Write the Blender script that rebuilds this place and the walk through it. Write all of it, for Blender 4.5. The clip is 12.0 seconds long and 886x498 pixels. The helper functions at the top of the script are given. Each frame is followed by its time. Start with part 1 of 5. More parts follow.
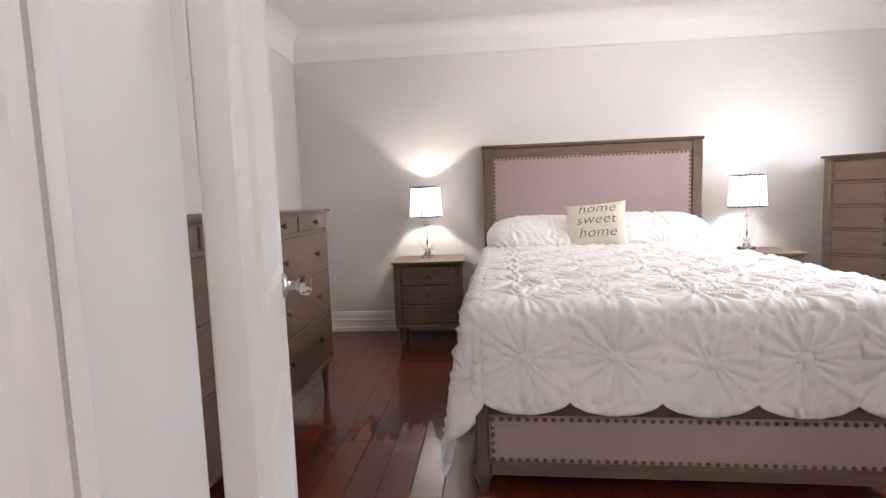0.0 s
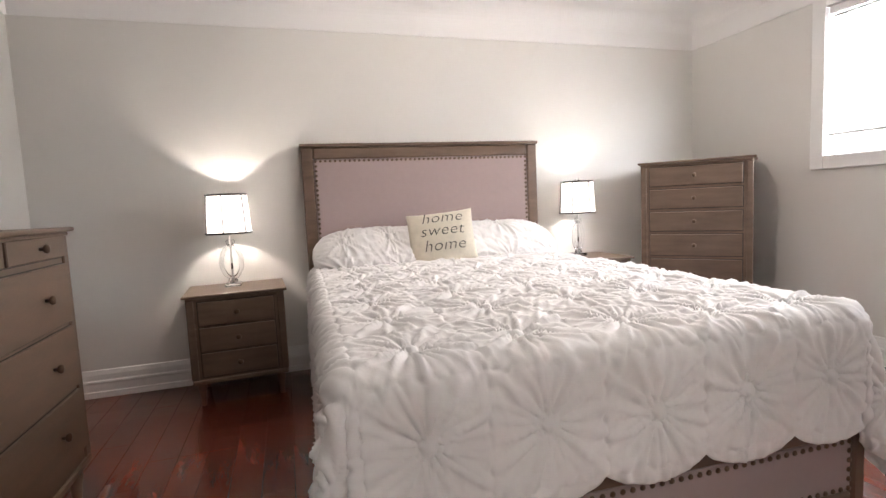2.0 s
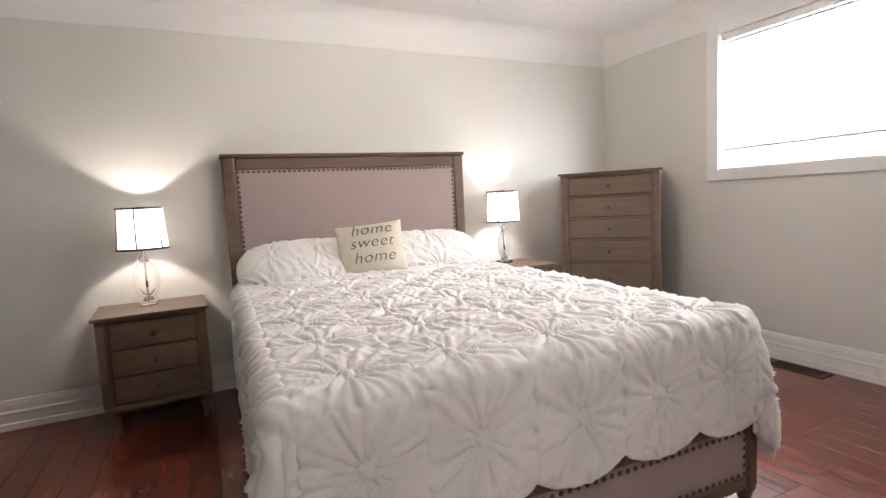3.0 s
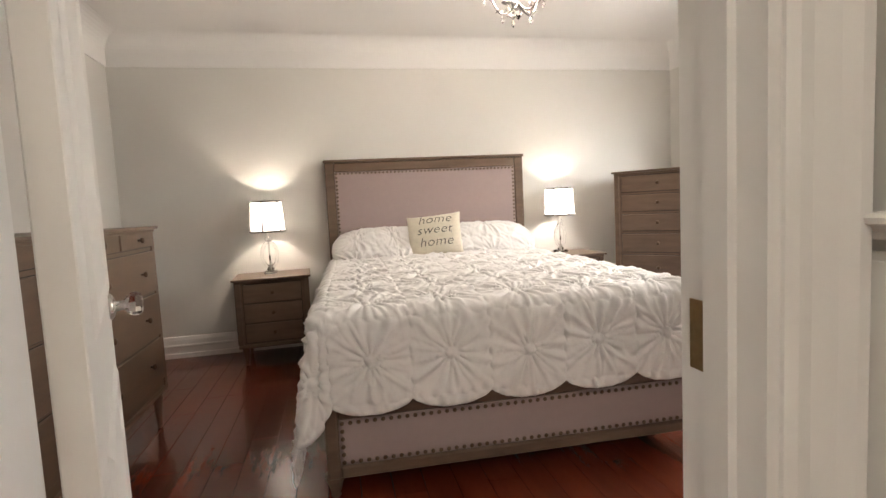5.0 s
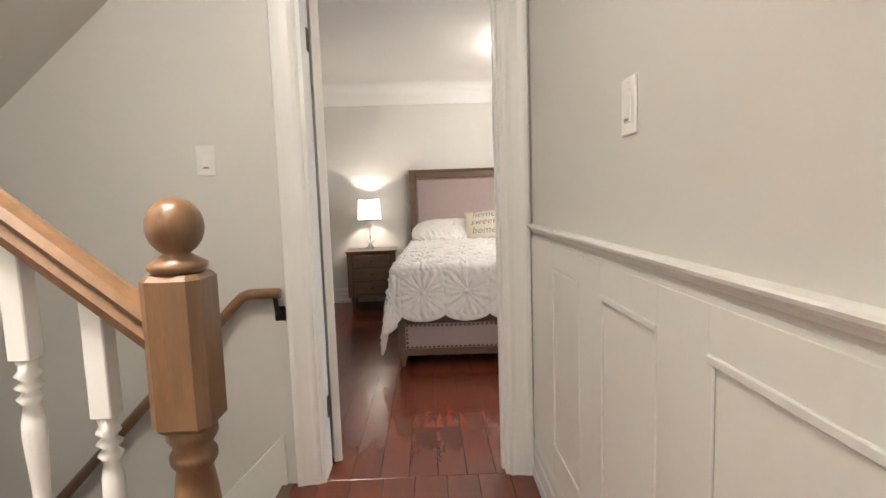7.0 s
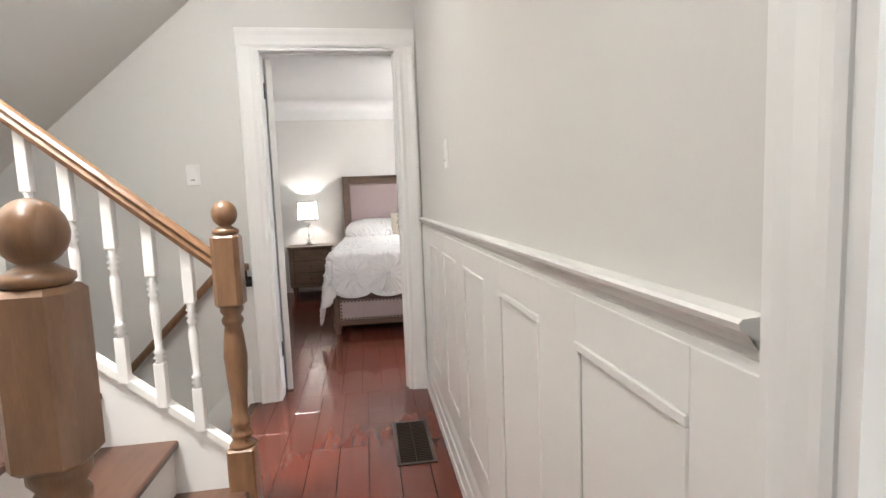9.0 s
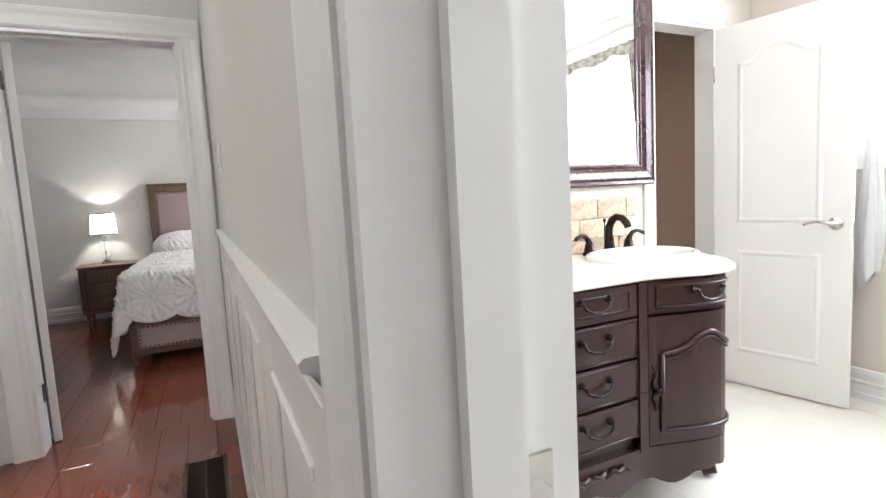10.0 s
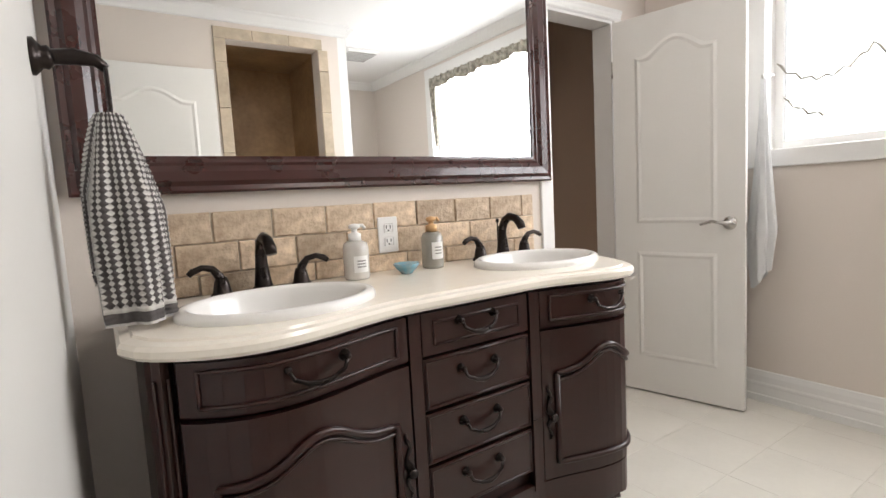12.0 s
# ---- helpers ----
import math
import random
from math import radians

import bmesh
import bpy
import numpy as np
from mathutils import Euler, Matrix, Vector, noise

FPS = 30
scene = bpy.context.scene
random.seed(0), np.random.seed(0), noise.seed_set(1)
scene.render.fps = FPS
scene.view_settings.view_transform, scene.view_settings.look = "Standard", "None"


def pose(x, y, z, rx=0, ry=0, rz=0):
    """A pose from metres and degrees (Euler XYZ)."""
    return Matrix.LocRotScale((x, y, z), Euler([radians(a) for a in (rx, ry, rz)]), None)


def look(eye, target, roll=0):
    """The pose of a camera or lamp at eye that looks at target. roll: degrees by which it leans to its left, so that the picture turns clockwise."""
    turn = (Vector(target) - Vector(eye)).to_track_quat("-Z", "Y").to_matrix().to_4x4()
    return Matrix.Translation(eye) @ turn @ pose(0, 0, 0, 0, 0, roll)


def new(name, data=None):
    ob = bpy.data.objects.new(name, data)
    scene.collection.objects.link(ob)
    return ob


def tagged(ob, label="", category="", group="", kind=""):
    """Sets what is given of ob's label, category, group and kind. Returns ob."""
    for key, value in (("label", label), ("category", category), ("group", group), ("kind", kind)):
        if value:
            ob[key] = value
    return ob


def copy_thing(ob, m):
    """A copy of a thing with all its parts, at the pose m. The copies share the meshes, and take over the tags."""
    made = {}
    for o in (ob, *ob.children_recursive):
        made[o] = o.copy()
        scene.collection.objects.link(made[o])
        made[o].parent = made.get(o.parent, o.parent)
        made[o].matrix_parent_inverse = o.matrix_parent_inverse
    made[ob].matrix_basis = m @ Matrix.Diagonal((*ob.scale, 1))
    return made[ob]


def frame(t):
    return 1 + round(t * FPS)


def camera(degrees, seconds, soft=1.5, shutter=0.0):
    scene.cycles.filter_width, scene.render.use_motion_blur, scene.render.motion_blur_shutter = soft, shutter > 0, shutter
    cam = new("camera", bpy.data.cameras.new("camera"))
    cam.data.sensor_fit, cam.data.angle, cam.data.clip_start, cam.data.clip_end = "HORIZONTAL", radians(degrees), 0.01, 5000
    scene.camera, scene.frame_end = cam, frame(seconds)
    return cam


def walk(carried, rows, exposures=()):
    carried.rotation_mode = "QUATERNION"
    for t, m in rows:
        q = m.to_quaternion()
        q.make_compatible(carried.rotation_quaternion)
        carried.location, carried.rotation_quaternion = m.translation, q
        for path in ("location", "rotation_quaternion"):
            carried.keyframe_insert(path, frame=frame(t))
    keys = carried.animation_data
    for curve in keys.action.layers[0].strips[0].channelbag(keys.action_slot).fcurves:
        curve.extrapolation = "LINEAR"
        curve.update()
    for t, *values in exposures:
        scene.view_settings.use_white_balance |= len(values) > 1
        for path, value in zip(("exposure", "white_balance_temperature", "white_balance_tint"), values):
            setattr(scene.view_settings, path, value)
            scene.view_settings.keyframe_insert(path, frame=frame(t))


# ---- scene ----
cam = camera(82.2, 12.0)

PATH = [
    (0, (0.313, -0.346, 1.085), (0.133, 1.637, 0.891), -2.0),
    (0.5, (0.255, -0.115, 1.055), (0.313, 1.875, 0.87), -2.4),
    (1, (0.257, 0.073, 1.052), (0.48, 2.051, 0.866), -2.4),
    (1.5, (0.251, 0.196, 1.057), (0.631, 2.151, 0.872), -2.6),
    (2, (0.153, 0.311, 1.081), (0.74, 2.214, 0.897), -2.7),
    (2.5, (0.126, 0.344, 1.115), (0.854, 2.197, 0.925), -2.7),
    (3, (0.132, 0.294, 1.136), (0.985, 2.093, 0.948), -3.0),
    (3.2, (0.148, 0.239, 1.142), (1.03, 2.025, 0.954), -3.1),
    (5, (0.335, -0.461, 1.084), (0.744, 1.489, 0.915), -2.9),
    (5.5, (0.395, -0.798, 1.119), (0.605, 1.182, 0.936), -2.2),
    (6, (0.446, -1.238, 1.188), (0.557, 0.748, 0.979), -2.2),
    (6.5, (0.462, -1.661, 1.167), (0.534, 0.327, 0.964), -2.3),
    (7, (0.488, -2.045, 1.17), (0.54, -0.056, 0.97), -1.9),
    (8.8, (0.55, -3.013, 1.166), (0.689, -1.028, 0.968), -2.1),
    (9, (0.573, -3.051, 1.164), (0.863, -1.083, 0.965), -2.2),
    (9.2, (0.597, -3.07, 1.157), (1.04, -1.13, 0.963), -2.6),
    (9.5, (0.654, -3.102, 1.183), (1.286, -1.216, 0.975), -2.9),
    (9.8, (0.755, -3.065, 1.17), (1.531, -1.233, 0.964), -3.1),
    (10, (0.827, -3.024, 1.158), (1.67, -1.221, 0.956), -3.1),
    (10.2, (0.887, -2.979, 1.147), (1.785, -1.204, 0.945), -3.0),
    (10.5, (0.969, -2.917, 1.133), (1.946, -1.182, 0.939), -3.0),
    (11, (1.042, -2.898, 1.138), (2.061, -1.189, 0.937), -3.1),
    (11.5, (1.086, -2.868, 1.124), (2.153, -1.187, 0.931), -3.2),
    (12, (1.112, -2.845, 1.119), (2.223, -1.194, 0.922), -3.1),
]
EXPOSURES = [(0, 1.1, 6250, 16), (1.5, 1.05, 6400, 14), (2.5, 0.88, 6500, 13), (4.8, 0.85, 7000, 11), (5.5, 0.87, 7400, 11), (6.5, 1.05, 7100, 10), (7.2, 1.15, 6700, 10), (8.8, 1.33, 6150, 9), (9.5, 1.34, 5950, 8), (10, 0.86, 5950, 8), (10.5, 0.3, 6100, 9), (11, -0.1, 6400, 10), (12, -0.22, 6500, 11)]
walk(cam, [(t, look(eye, target, roll)) for t, eye, target, roll in PATH], EXPOSURES)
# ---- light ----
wd = bpy.data.worlds.new("world")
scene.world = wd
wd.use_nodes = True
wn, wl = wd.node_tree.nodes, wd.node_tree.links
sky = wn.new("ShaderNodeTexSky")
sky.sky_type, sky.sun_disc = "NISHITA", False
sky.sun_elevation, sky.sun_rotation = radians(38), radians(120)
wl.new(sky.outputs["Color"], wn["Background"].inputs["Color"])
wn["Background"].inputs["Strength"].default_value = 0.12
sun = new("sun", bpy.data.lights.new("sun", "SUN"))
sun.data.energy, sun.data.angle, sun.data.color = 2.5, radians(0.6), (1, 0.95, 0.88)
sun.rotation_euler = (radians(52), 0, radians(-120 + 180))


def area(name, m, w, h, watts, col=(1, 1, 1)):
    ob = new(name, bpy.data.lights.new(name, "AREA"))
    ob.data.shape, ob.data.size, ob.data.size_y = "RECTANGLE", w, h
    ob.data.energy, ob.data.color = watts, col
    ob.matrix_world = m
    return ob


def bulb(name, x, y, z, watts, col, r=0.03):
    ob = new(name, bpy.data.lights.new(name, "POINT"))
    ob.data.energy, ob.data.color, ob.data.shadow_soft_size = watts, col, r
    ob.location = (x, y, z)
    return ob


WARM = (1.0, 0.86, 0.70)
area("bedroom_window_light", look((3.522, 2.02, 1.707), (0.0, 2.02, 1.707)), 1.40, 0.90, 62, (0.92, 0.96, 1.0))
area("bath_window_light", look((3.885, -2.84, 1.76), (0.0, -2.84, 1.76)), 2.30, 0.95, 60, (0.97, 0.98, 1.0))

for x, y in ((-0.168, 3.60), (2.232, 3.62)):
    bulb("bedside_bulb", x, y, 1.078, 7.2, (1.0, 0.90, 0.80), 0.014)
bulb("chandelier_bulbs", 1.42, 2.33, 2.33, 21, (1, 0.9, 0.8), 0.06)
# Added fill aimed at the stair wall; no hall fixture is known.
area("hall_ceiling_light", look((0.0, -1.5, 2.40), (-0.3, 0.0, 1.2)), 0.35, 0.35, 8.5, (1, 0.95, 0.88))
# Extra fill over the rear of the hall, where no lamp is known.
area("hall_rear_light", look((0.0, -3.0, 2.42), (0.0, -3.0, 0)), 0.4, 0.4, 6.5, (1, 0.95, 0.88))
# Bathroom fill added from above, without any fixture behind it.
area("bath_ceiling_light", look((2.3, -2.7, 2.42), (2.3, -2.7, 0)), 0.25, 0.25, 10, (1, 0.93, 0.85))
# Fill added high over the flight to brighten it; its source is invented.
area("upper_stair_light", look((-0.7, -2.2, 4.9), (-0.5, -2.0, 0)), 0.5, 0.5, 150, (1, 0.95, 0.88))

# ---- helpers of this scene ----


def mat(name, col, rough=0.6, var=0.08, scale=5.0, bump=0.05, bscale=90.0, metal=0.0, stretch=(1, 1, 1), col2=None, coat=0.0, island=0.0, spec=0.5):
    """A procedural surface: colour varied at two scales, fine relief."""
    m = bpy.data.materials.new(name)
    m.use_nodes = True
    nt, N = m.node_tree, m.node_tree.nodes
    b = N["Principled BSDF"]
    tc, mp = N.new("ShaderNodeTexCoord"), N.new("ShaderNodeMapping")
    mp.inputs["Scale"].default_value = stretch
    nt.links.new(tc.outputs["Object"], mp.inputs["Vector"])
    src = mp.outputs["Vector"]
    n1, n2 = N.new("ShaderNodeTexNoise"), N.new("ShaderNodeTexNoise")
    n1.inputs["Scale"].default_value, n1.inputs["Detail"].default_value = scale, 5
    n2.inputs["Scale"].default_value, n2.inputs["Detail"].default_value = bscale, 6
    nt.links.new(src, n1.inputs["Vector"])
    nt.links.new(src, n2.inputs["Vector"])
    mixn = N.new("ShaderNodeMath")
    mixn.operation = "MULTIPLY_ADD"
    nt.links.new(n2.outputs["Fac"], mixn.inputs[0])
    mixn.inputs[1].default_value = 0.35
    nt.links.new(n1.outputs["Fac"], mixn.inputs[2])
    ramp = N.new("ShaderNodeValToRGB")
    c2 = col2 or tuple(c * (1 - 2.2 * var) for c in col)
    ramp.color_ramp.elements[0].position, ramp.color_ramp.elements[1].position = 0.42, 0.95
    ramp.color_ramp.elements[0].color, ramp.color_ramp.elements[1].color = (*c2, 1), (*[min(1, c * (1 + var)) for c in col], 1)
    nt.links.new(mixn.outputs[0], ramp.inputs["Fac"])
    out = ramp.outputs["Color"]
    if island:
        oi, hs = N.new("ShaderNodeObjectInfo"), N.new("ShaderNodeHueSaturation")
        ma = N.new("ShaderNodeMapRange")
        ma.inputs["To Min"].default_value, ma.inputs["To Max"].default_value = 1 - island, 1 + island
        nt.links.new(oi.outputs["Random"], ma.inputs["Value"])
        nt.links.new(ma.outputs["Result"], hs.inputs["Value"])
        nt.links.new(out, hs.inputs["Color"])
        out = hs.outputs["Color"]
    nt.links.new(out, b.inputs["Base Color"])
    rm = N.new("ShaderNodeMapRange")
    rm.inputs["To Min"].default_value, rm.inputs["To Max"].default_value = max(0.02, rough * 0.82), min(1, rough * 1.18)
    nt.links.new(n1.outputs["Fac"], rm.inputs["Value"])
    nt.links.new(rm.outputs["Result"], b.inputs["Roughness"])
    b.inputs["Metallic"].default_value = metal
    b.inputs["Coat Weight"].default_value = coat
    b.inputs["Specular IOR Level"].default_value = spec
    if bump:
        bp = N.new("ShaderNodeBump")
        bp.inputs["Strength"].default_value, bp.inputs["Distance"].default_value = bump, 0.01
        nt.links.new(n2.outputs["Fac"], bp.inputs["Height"])
        nt.links.new(bp.outputs["Normal"], b.inputs["Normal"])
    return m


def glow(name, col, strength):
    m = bpy.data.materials.new(name)
    m.use_nodes = True
    b = m.node_tree.nodes["Principled BSDF"]
    b.inputs["Base Color"].default_value = (*col, 1)
    b.inputs["Emission Color"].default_value, b.inputs["Emission Strength"].default_value = (*col, 1), strength
    return m


def glass(name, col=(1, 1, 1), rough=0.0, ior=1.45):
    m = bpy.data.materials.new(name)
    m.use_nodes = True
    b = m.node_tree.nodes["Principled BSDF"]
    b.inputs["Base Color"].default_value = (*col, 1)
    b.inputs["Transmission Weight"].default_value, b.inputs["Roughness"].default_value, b.inputs["IOR"].default_value = 1, rough, ior
    return m


def thin_cloth(name, through_part, weave):
    """A thin white material that lets light through."""
    m = bpy.data.materials.new(name)
    m.use_nodes = True
    nt, N = m.node_tree, m.node_tree.nodes
    out = N["Material Output"]
    d, t, mx = N.new("ShaderNodeBsdfDiffuse"), N.new("ShaderNodeBsdfTranslucent"), N.new("ShaderNodeMixShader")
    w = N.new("ShaderNodeTexNoise")
    w.inputs["Scale"].default_value = weave
    r = N.new("ShaderNodeValToRGB")
    r.color_ramp.elements[0].color, r.color_ramp.elements[1].color = (0.74, 0.71, 0.69, 1), (0.86, 0.84, 0.82, 1)
    nt.links.new(w.outputs["Fac"], r.inputs["Fac"])
    for s in (d, t):
        nt.links.new(r.outputs["Color"], s.inputs["Color"])
    mx.inputs[0].default_value = through_part
    nt.links.new(d.outputs[0], mx.inputs[1])
    nt.links.new(t.outputs[0], mx.inputs[2])
    nt.links.new(mx.outputs[0], out.inputs["Surface"])
    return m


def mesh_of(name, bm, material, smooth=False):
    me = bpy.data.meshes.new(name)
    bmesh.ops.recalc_face_normals(bm, faces=bm.faces)
    bm.to_mesh(me)
    bm.free()
    me.materials.append(material)
    if smooth:
        for p in me.polygons:
            p.use_smooth = True
    return me


def part(name, bm, material, parent=None, label="", smooth=False, m=None):
    """Links a bmesh as one mesh object under a thing or a part."""
    ob = new(name, mesh_of(name, bm, material, smooth))
    if parent is not None:
        ob.parent = parent
    if m is not None:
        ob.matrix_basis = m
    if label:
        ob["label"] = label
    return ob


def setting(name, bm, material, label, category, smooth=False):
    return tagged(part(name, bm, material, smooth=smooth), label, category, kind="structure")


def thing(name, label, category, m=None, group=""):
    ob = new(name)
    ob.empty_display_size = 0.1
    if m is not None:
        ob.matrix_basis = m
    return tagged(ob, label, category, group)


def box(x0, x1, y0, y1, z0, z1, bev=0.0, bm=None, seg=1):
    """A box from bounds, added to bm; bev rounds its edges."""
    b2 = bmesh.new()
    bmesh.ops.create_cube(b2, size=1)
    for v in b2.verts:
        v.co = ((x0 + x1) / 2 + v.co.x * (x1 - x0), (y0 + y1) / 2 + v.co.y * (y1 - y0), (z0 + z1) / 2 + v.co.z * (z1 - z0))
    if bev:
        bmesh.ops.bevel(b2, geom=b2.edges[:], offset=bev, segments=seg, affect="EDGES", profile=0.5)
    return joined(bm, b2)


def joined(bm, b2):
    if bm is None:
        return b2
    me = bpy.data.meshes.new("tmp")
    b2.to_mesh(me)
    b2.free()
    bm.from_mesh(me)
    bpy.data.meshes.remove(me)
    return bm


def lathe(profile, n=20, bm=None, square=0, cx=0.0, cy=0.0):
    """Turned body: profile of (radius, z) from bottom to top."""
    b2 = bmesh.new()
    rings = []
    for r, z in profile:
        rings.append([b2.verts.new((cx + r * math.cos(2 * math.pi * i / n + math.pi / n), cy + r * math.sin(2 * math.pi * i / n + math.pi / n), z)) for i in range(n)])
    for a, b in zip(rings, rings[1:]):
        for i in range(n):
            b2.faces.new((a[i], a[(i + 1) % n], b[(i + 1) % n], b[i]))
    b2.faces.new(rings[0][::-1])
    b2.faces.new(rings[-1])
    return joined(bm, b2)


def prism(outline, axis, a, b, bm=None, bev=0.0):
    """Extrudes a closed outline of 2D points along axis from a to b. For x the outline is (y, z), for y (x, z), for z (x, y)."""
    b2 = bmesh.new()

    def at(p, c):
        return {"x": (c, p[0], p[1]), "y": (p[0], c, p[1]), "z": (p[0], p[1], c)}[axis]

    lo, hi = [b2.verts.new(at(p, a)) for p in outline], [b2.verts.new(at(p, b)) for p in outline]
    n = len(outline)
    for i in range(n):
        b2.faces.new((lo[i], lo[(i + 1) % n], hi[(i + 1) % n], hi[i]))
    caps = [b2.faces.new(lo[::-1]), b2.faces.new(hi)]
    if bev:
        bmesh.ops.bevel(b2, geom=list({e for f in caps for e in f.edges}), offset=bev, segments=2, affect="EDGES", profile=0.5)
    bmesh.ops.triangulate(b2, faces=[f for f in b2.faces if len(f.verts) > 4])
    return joined(bm, b2)


def tube(points, r, n=10, bm=None, taper=None):
    """A round bar along points; taper gives a radius factor for each."""
    b2 = bmesh.new()
    pts = [Vector(p) for p in points]
    rings, up = [], None
    for i, p in enumerate(pts):
        d = (pts[min(i + 1, len(pts) - 1)] - pts[max(i - 1, 0)]).normalized()
        if up is None:
            up = Vector((0, 0, 1)) if abs(d.z) < 0.9 else Vector((1, 0, 0))
        s = d.cross(up).normalized()
        up = s.cross(d).normalized()
        k = r * (taper[i] if taper else 1)
        rings.append([b2.verts.new(p + k * (math.cos(2 * math.pi * j / n) * s + math.sin(2 * math.pi * j / n) * up)) for j in range(n)])
    for a, b in zip(rings, rings[1:]):
        for i in range(n):
            b2.faces.new((a[i], a[(i + 1) % n], b[(i + 1) % n], b[i]))
    b2.faces.new(rings[0][::-1])
    b2.faces.new(rings[-1])
    return joined(bm, b2)


def grid_mesh(name, X, Y, Z, material, parent=None, label="", wrap=False):
    """A smooth sheet from arrays of places."""
    r, c = X.shape
    verts = np.stack([X.ravel(), Y.ravel(), Z.ravel()], 1)
    idx = np.arange(r * c).reshape(r, c)
    if wrap:
        idx = np.concatenate([idx, idx[:, :1]], 1)
    f = np.stack([idx[:-1, :-1], idx[:-1, 1:], idx[1:, 1:], idx[1:, :-1]], -1).reshape(-1, 4)
    me = bpy.data.meshes.new(name)
    me.from_pydata(verts.tolist(), [], f.tolist())
    me.polygons.foreach_set("use_smooth", [True] * len(me.polygons))
    me.materials.append(material)
    ob = new(name, me)
    if parent is not None:
        ob.parent = parent
    if label:
        ob["label"] = label
    return ob


# ---- materials ----
M_GREY = mat("grey_wall_paint", (0.69, 0.67, 0.635), 0.55, 0.015, 1.2, 0.03, 160)
M_WHITE = mat("white_trim_paint", (0.80, 0.79, 0.77), 0.35, 0.012, 3, 0.02, 40)
M_CEIL = mat("ceiling_paint", (0.80, 0.785, 0.77), 0.8, 0.012, 1.5, 0.05, 120)
M_HALL = mat("hall_wall_paint", (0.66, 0.645, 0.615), 0.5, 0.015, 1.5, 0.03, 150)
M_CREAM = mat("cream_wainscot_paint", (0.78, 0.77, 0.74), 0.38, 0.015, 2, 0.02, 60)
M_BATHWALL = mat("bath_wall_paint", (0.70, 0.63, 0.57), 0.55, 0.015, 1.5, 0.03, 150)
M_TAUPE = mat("taupe_wall_paint", (0.50, 0.385, 0.30), 0.6, 0.02, 1.5, 0.03, 150)
M_CHERRY = mat("cherry_floorboard", (0.145, 0.027, 0.012), 0.22, 0.10, 3, 0.03, 40, stretch=(5, 0.8, 1), island=0.11, coat=0.3)
M_GAP = mat("floor_joint", (0.05, 0.018, 0.01), 0.7, 0.1)
M_TILEF = mat("pale_floor_tile", (0.75, 0.72, 0.65), 0.25, 0.03, 3, 0.03, 40, island=0.015)
M_GROUT = mat("pale_grout", (0.75, 0.72, 0.65), 0.8, 0.05, 20)
M_OAKGREY = mat("weathered_brown_wood", (0.145, 0.093, 0.063), 0.42, 0.13, 5, 0.06, 70, stretch=(1, 1, 6))
M_OAKH = mat("weathered_brown_wood_level_grain", (0.155, 0.10, 0.068), 0.42, 0.13, 5, 0.06, 70, stretch=(1, 6, 6))
M_OAK = mat("honey_oak", (0.225, 0.12, 0.06), 0.32, 0.15, 6, 0.05, 60, stretch=(6, 6, 1), coat=0.3)
M_TREAD = mat("dark_tread_wood", (0.10, 0.05, 0.032), 0.35, 0.2, 5, 0.05, 60, stretch=(6, 1, 6))
M_LINEN = mat("mauve_linen", (0.37, 0.285, 0.275), 0.9, 0.02, 30, 0.08, 400)
M_COVER = mat("white_cotton_cover", (0.82, 0.80, 0.785), 0.85, 0.02, 6, 0.08, 90)
M_ESPRESSO = mat("espresso_wood", (0.024, 0.0058, 0.0040), 0.30, 0.10, 8, 0.0, 60, stretch=(1, 1, 5), coat=0.0, spec=0.42)
M_MARBLE = mat("cream_marble", (0.86, 0.80, 0.70), 0.18, 0.03, 4, 0.0, 30)
M_CHINA = mat("white_china", (0.82, 0.80, 0.77), 0.08, 0.01, 3, 0.0, 30)
M_BRONZE = mat("oiled_bronze", (0.035, 0.028, 0.026), 0.28, 0.15, 12, 0.02, 60, metal=0.9)
M_NICKEL = mat("satin_nickel", (0.55, 0.53, 0.50), 0.28, 0.05, 12, 0.02, 80, metal=1.0)
M_BRASS = mat("old_brass", (0.36, 0.25, 0.13), 0.35, 0.12, 20, 0.02, 80, metal=1.0)
# Real dark metal; also colours the shade in gaps and small openings.
M_DARK = mat("dark_metal_and_gap_shade", (0.03, 0.027, 0.025), 0.45, 0.1, 12, 0.03, 80, metal=0.6)
M_GLASS = glass("clear_glass")
# ---- structure: plan ----
BX0, BX1, BY0, BY1 = -1.24, 3.455, 0.12, 3.80   # bedroom
HX = 0.905                                      # hall's east wall
SX = 1.04                                      # bath's west wall
TY = -1.36                                     # tiled wall
EX = 3.84                                       # bath's east wall
ZC = 2.45
DW, DH_ = 0.793, 2.04
DX = 0.005                           # bedroom doorway
BD0, BD1 = -2.745, -3.58                         # bath doorway

# floors under the boards and tiles
setting("floor_bedroom", box(BX0 - 0.1, BX1 + 0.1, 0.0, BY1 + 0.1, -0.15, -0.012), M_GAP, "dark joints of the cherry board floor", "floor")
setting("floor_hall", box(-0.14, HX + 0.02, -4.6, 0.0, -0.15, -0.012), M_GAP, "dark joints of the hall's board floor", "floor")
setting("floor_bath", box(HX + 0.02, EX + 0.1, -5.2, -0.2, -0.15, -0.0012), M_GROUT, "pale grout of the bathroom floor", "floor")

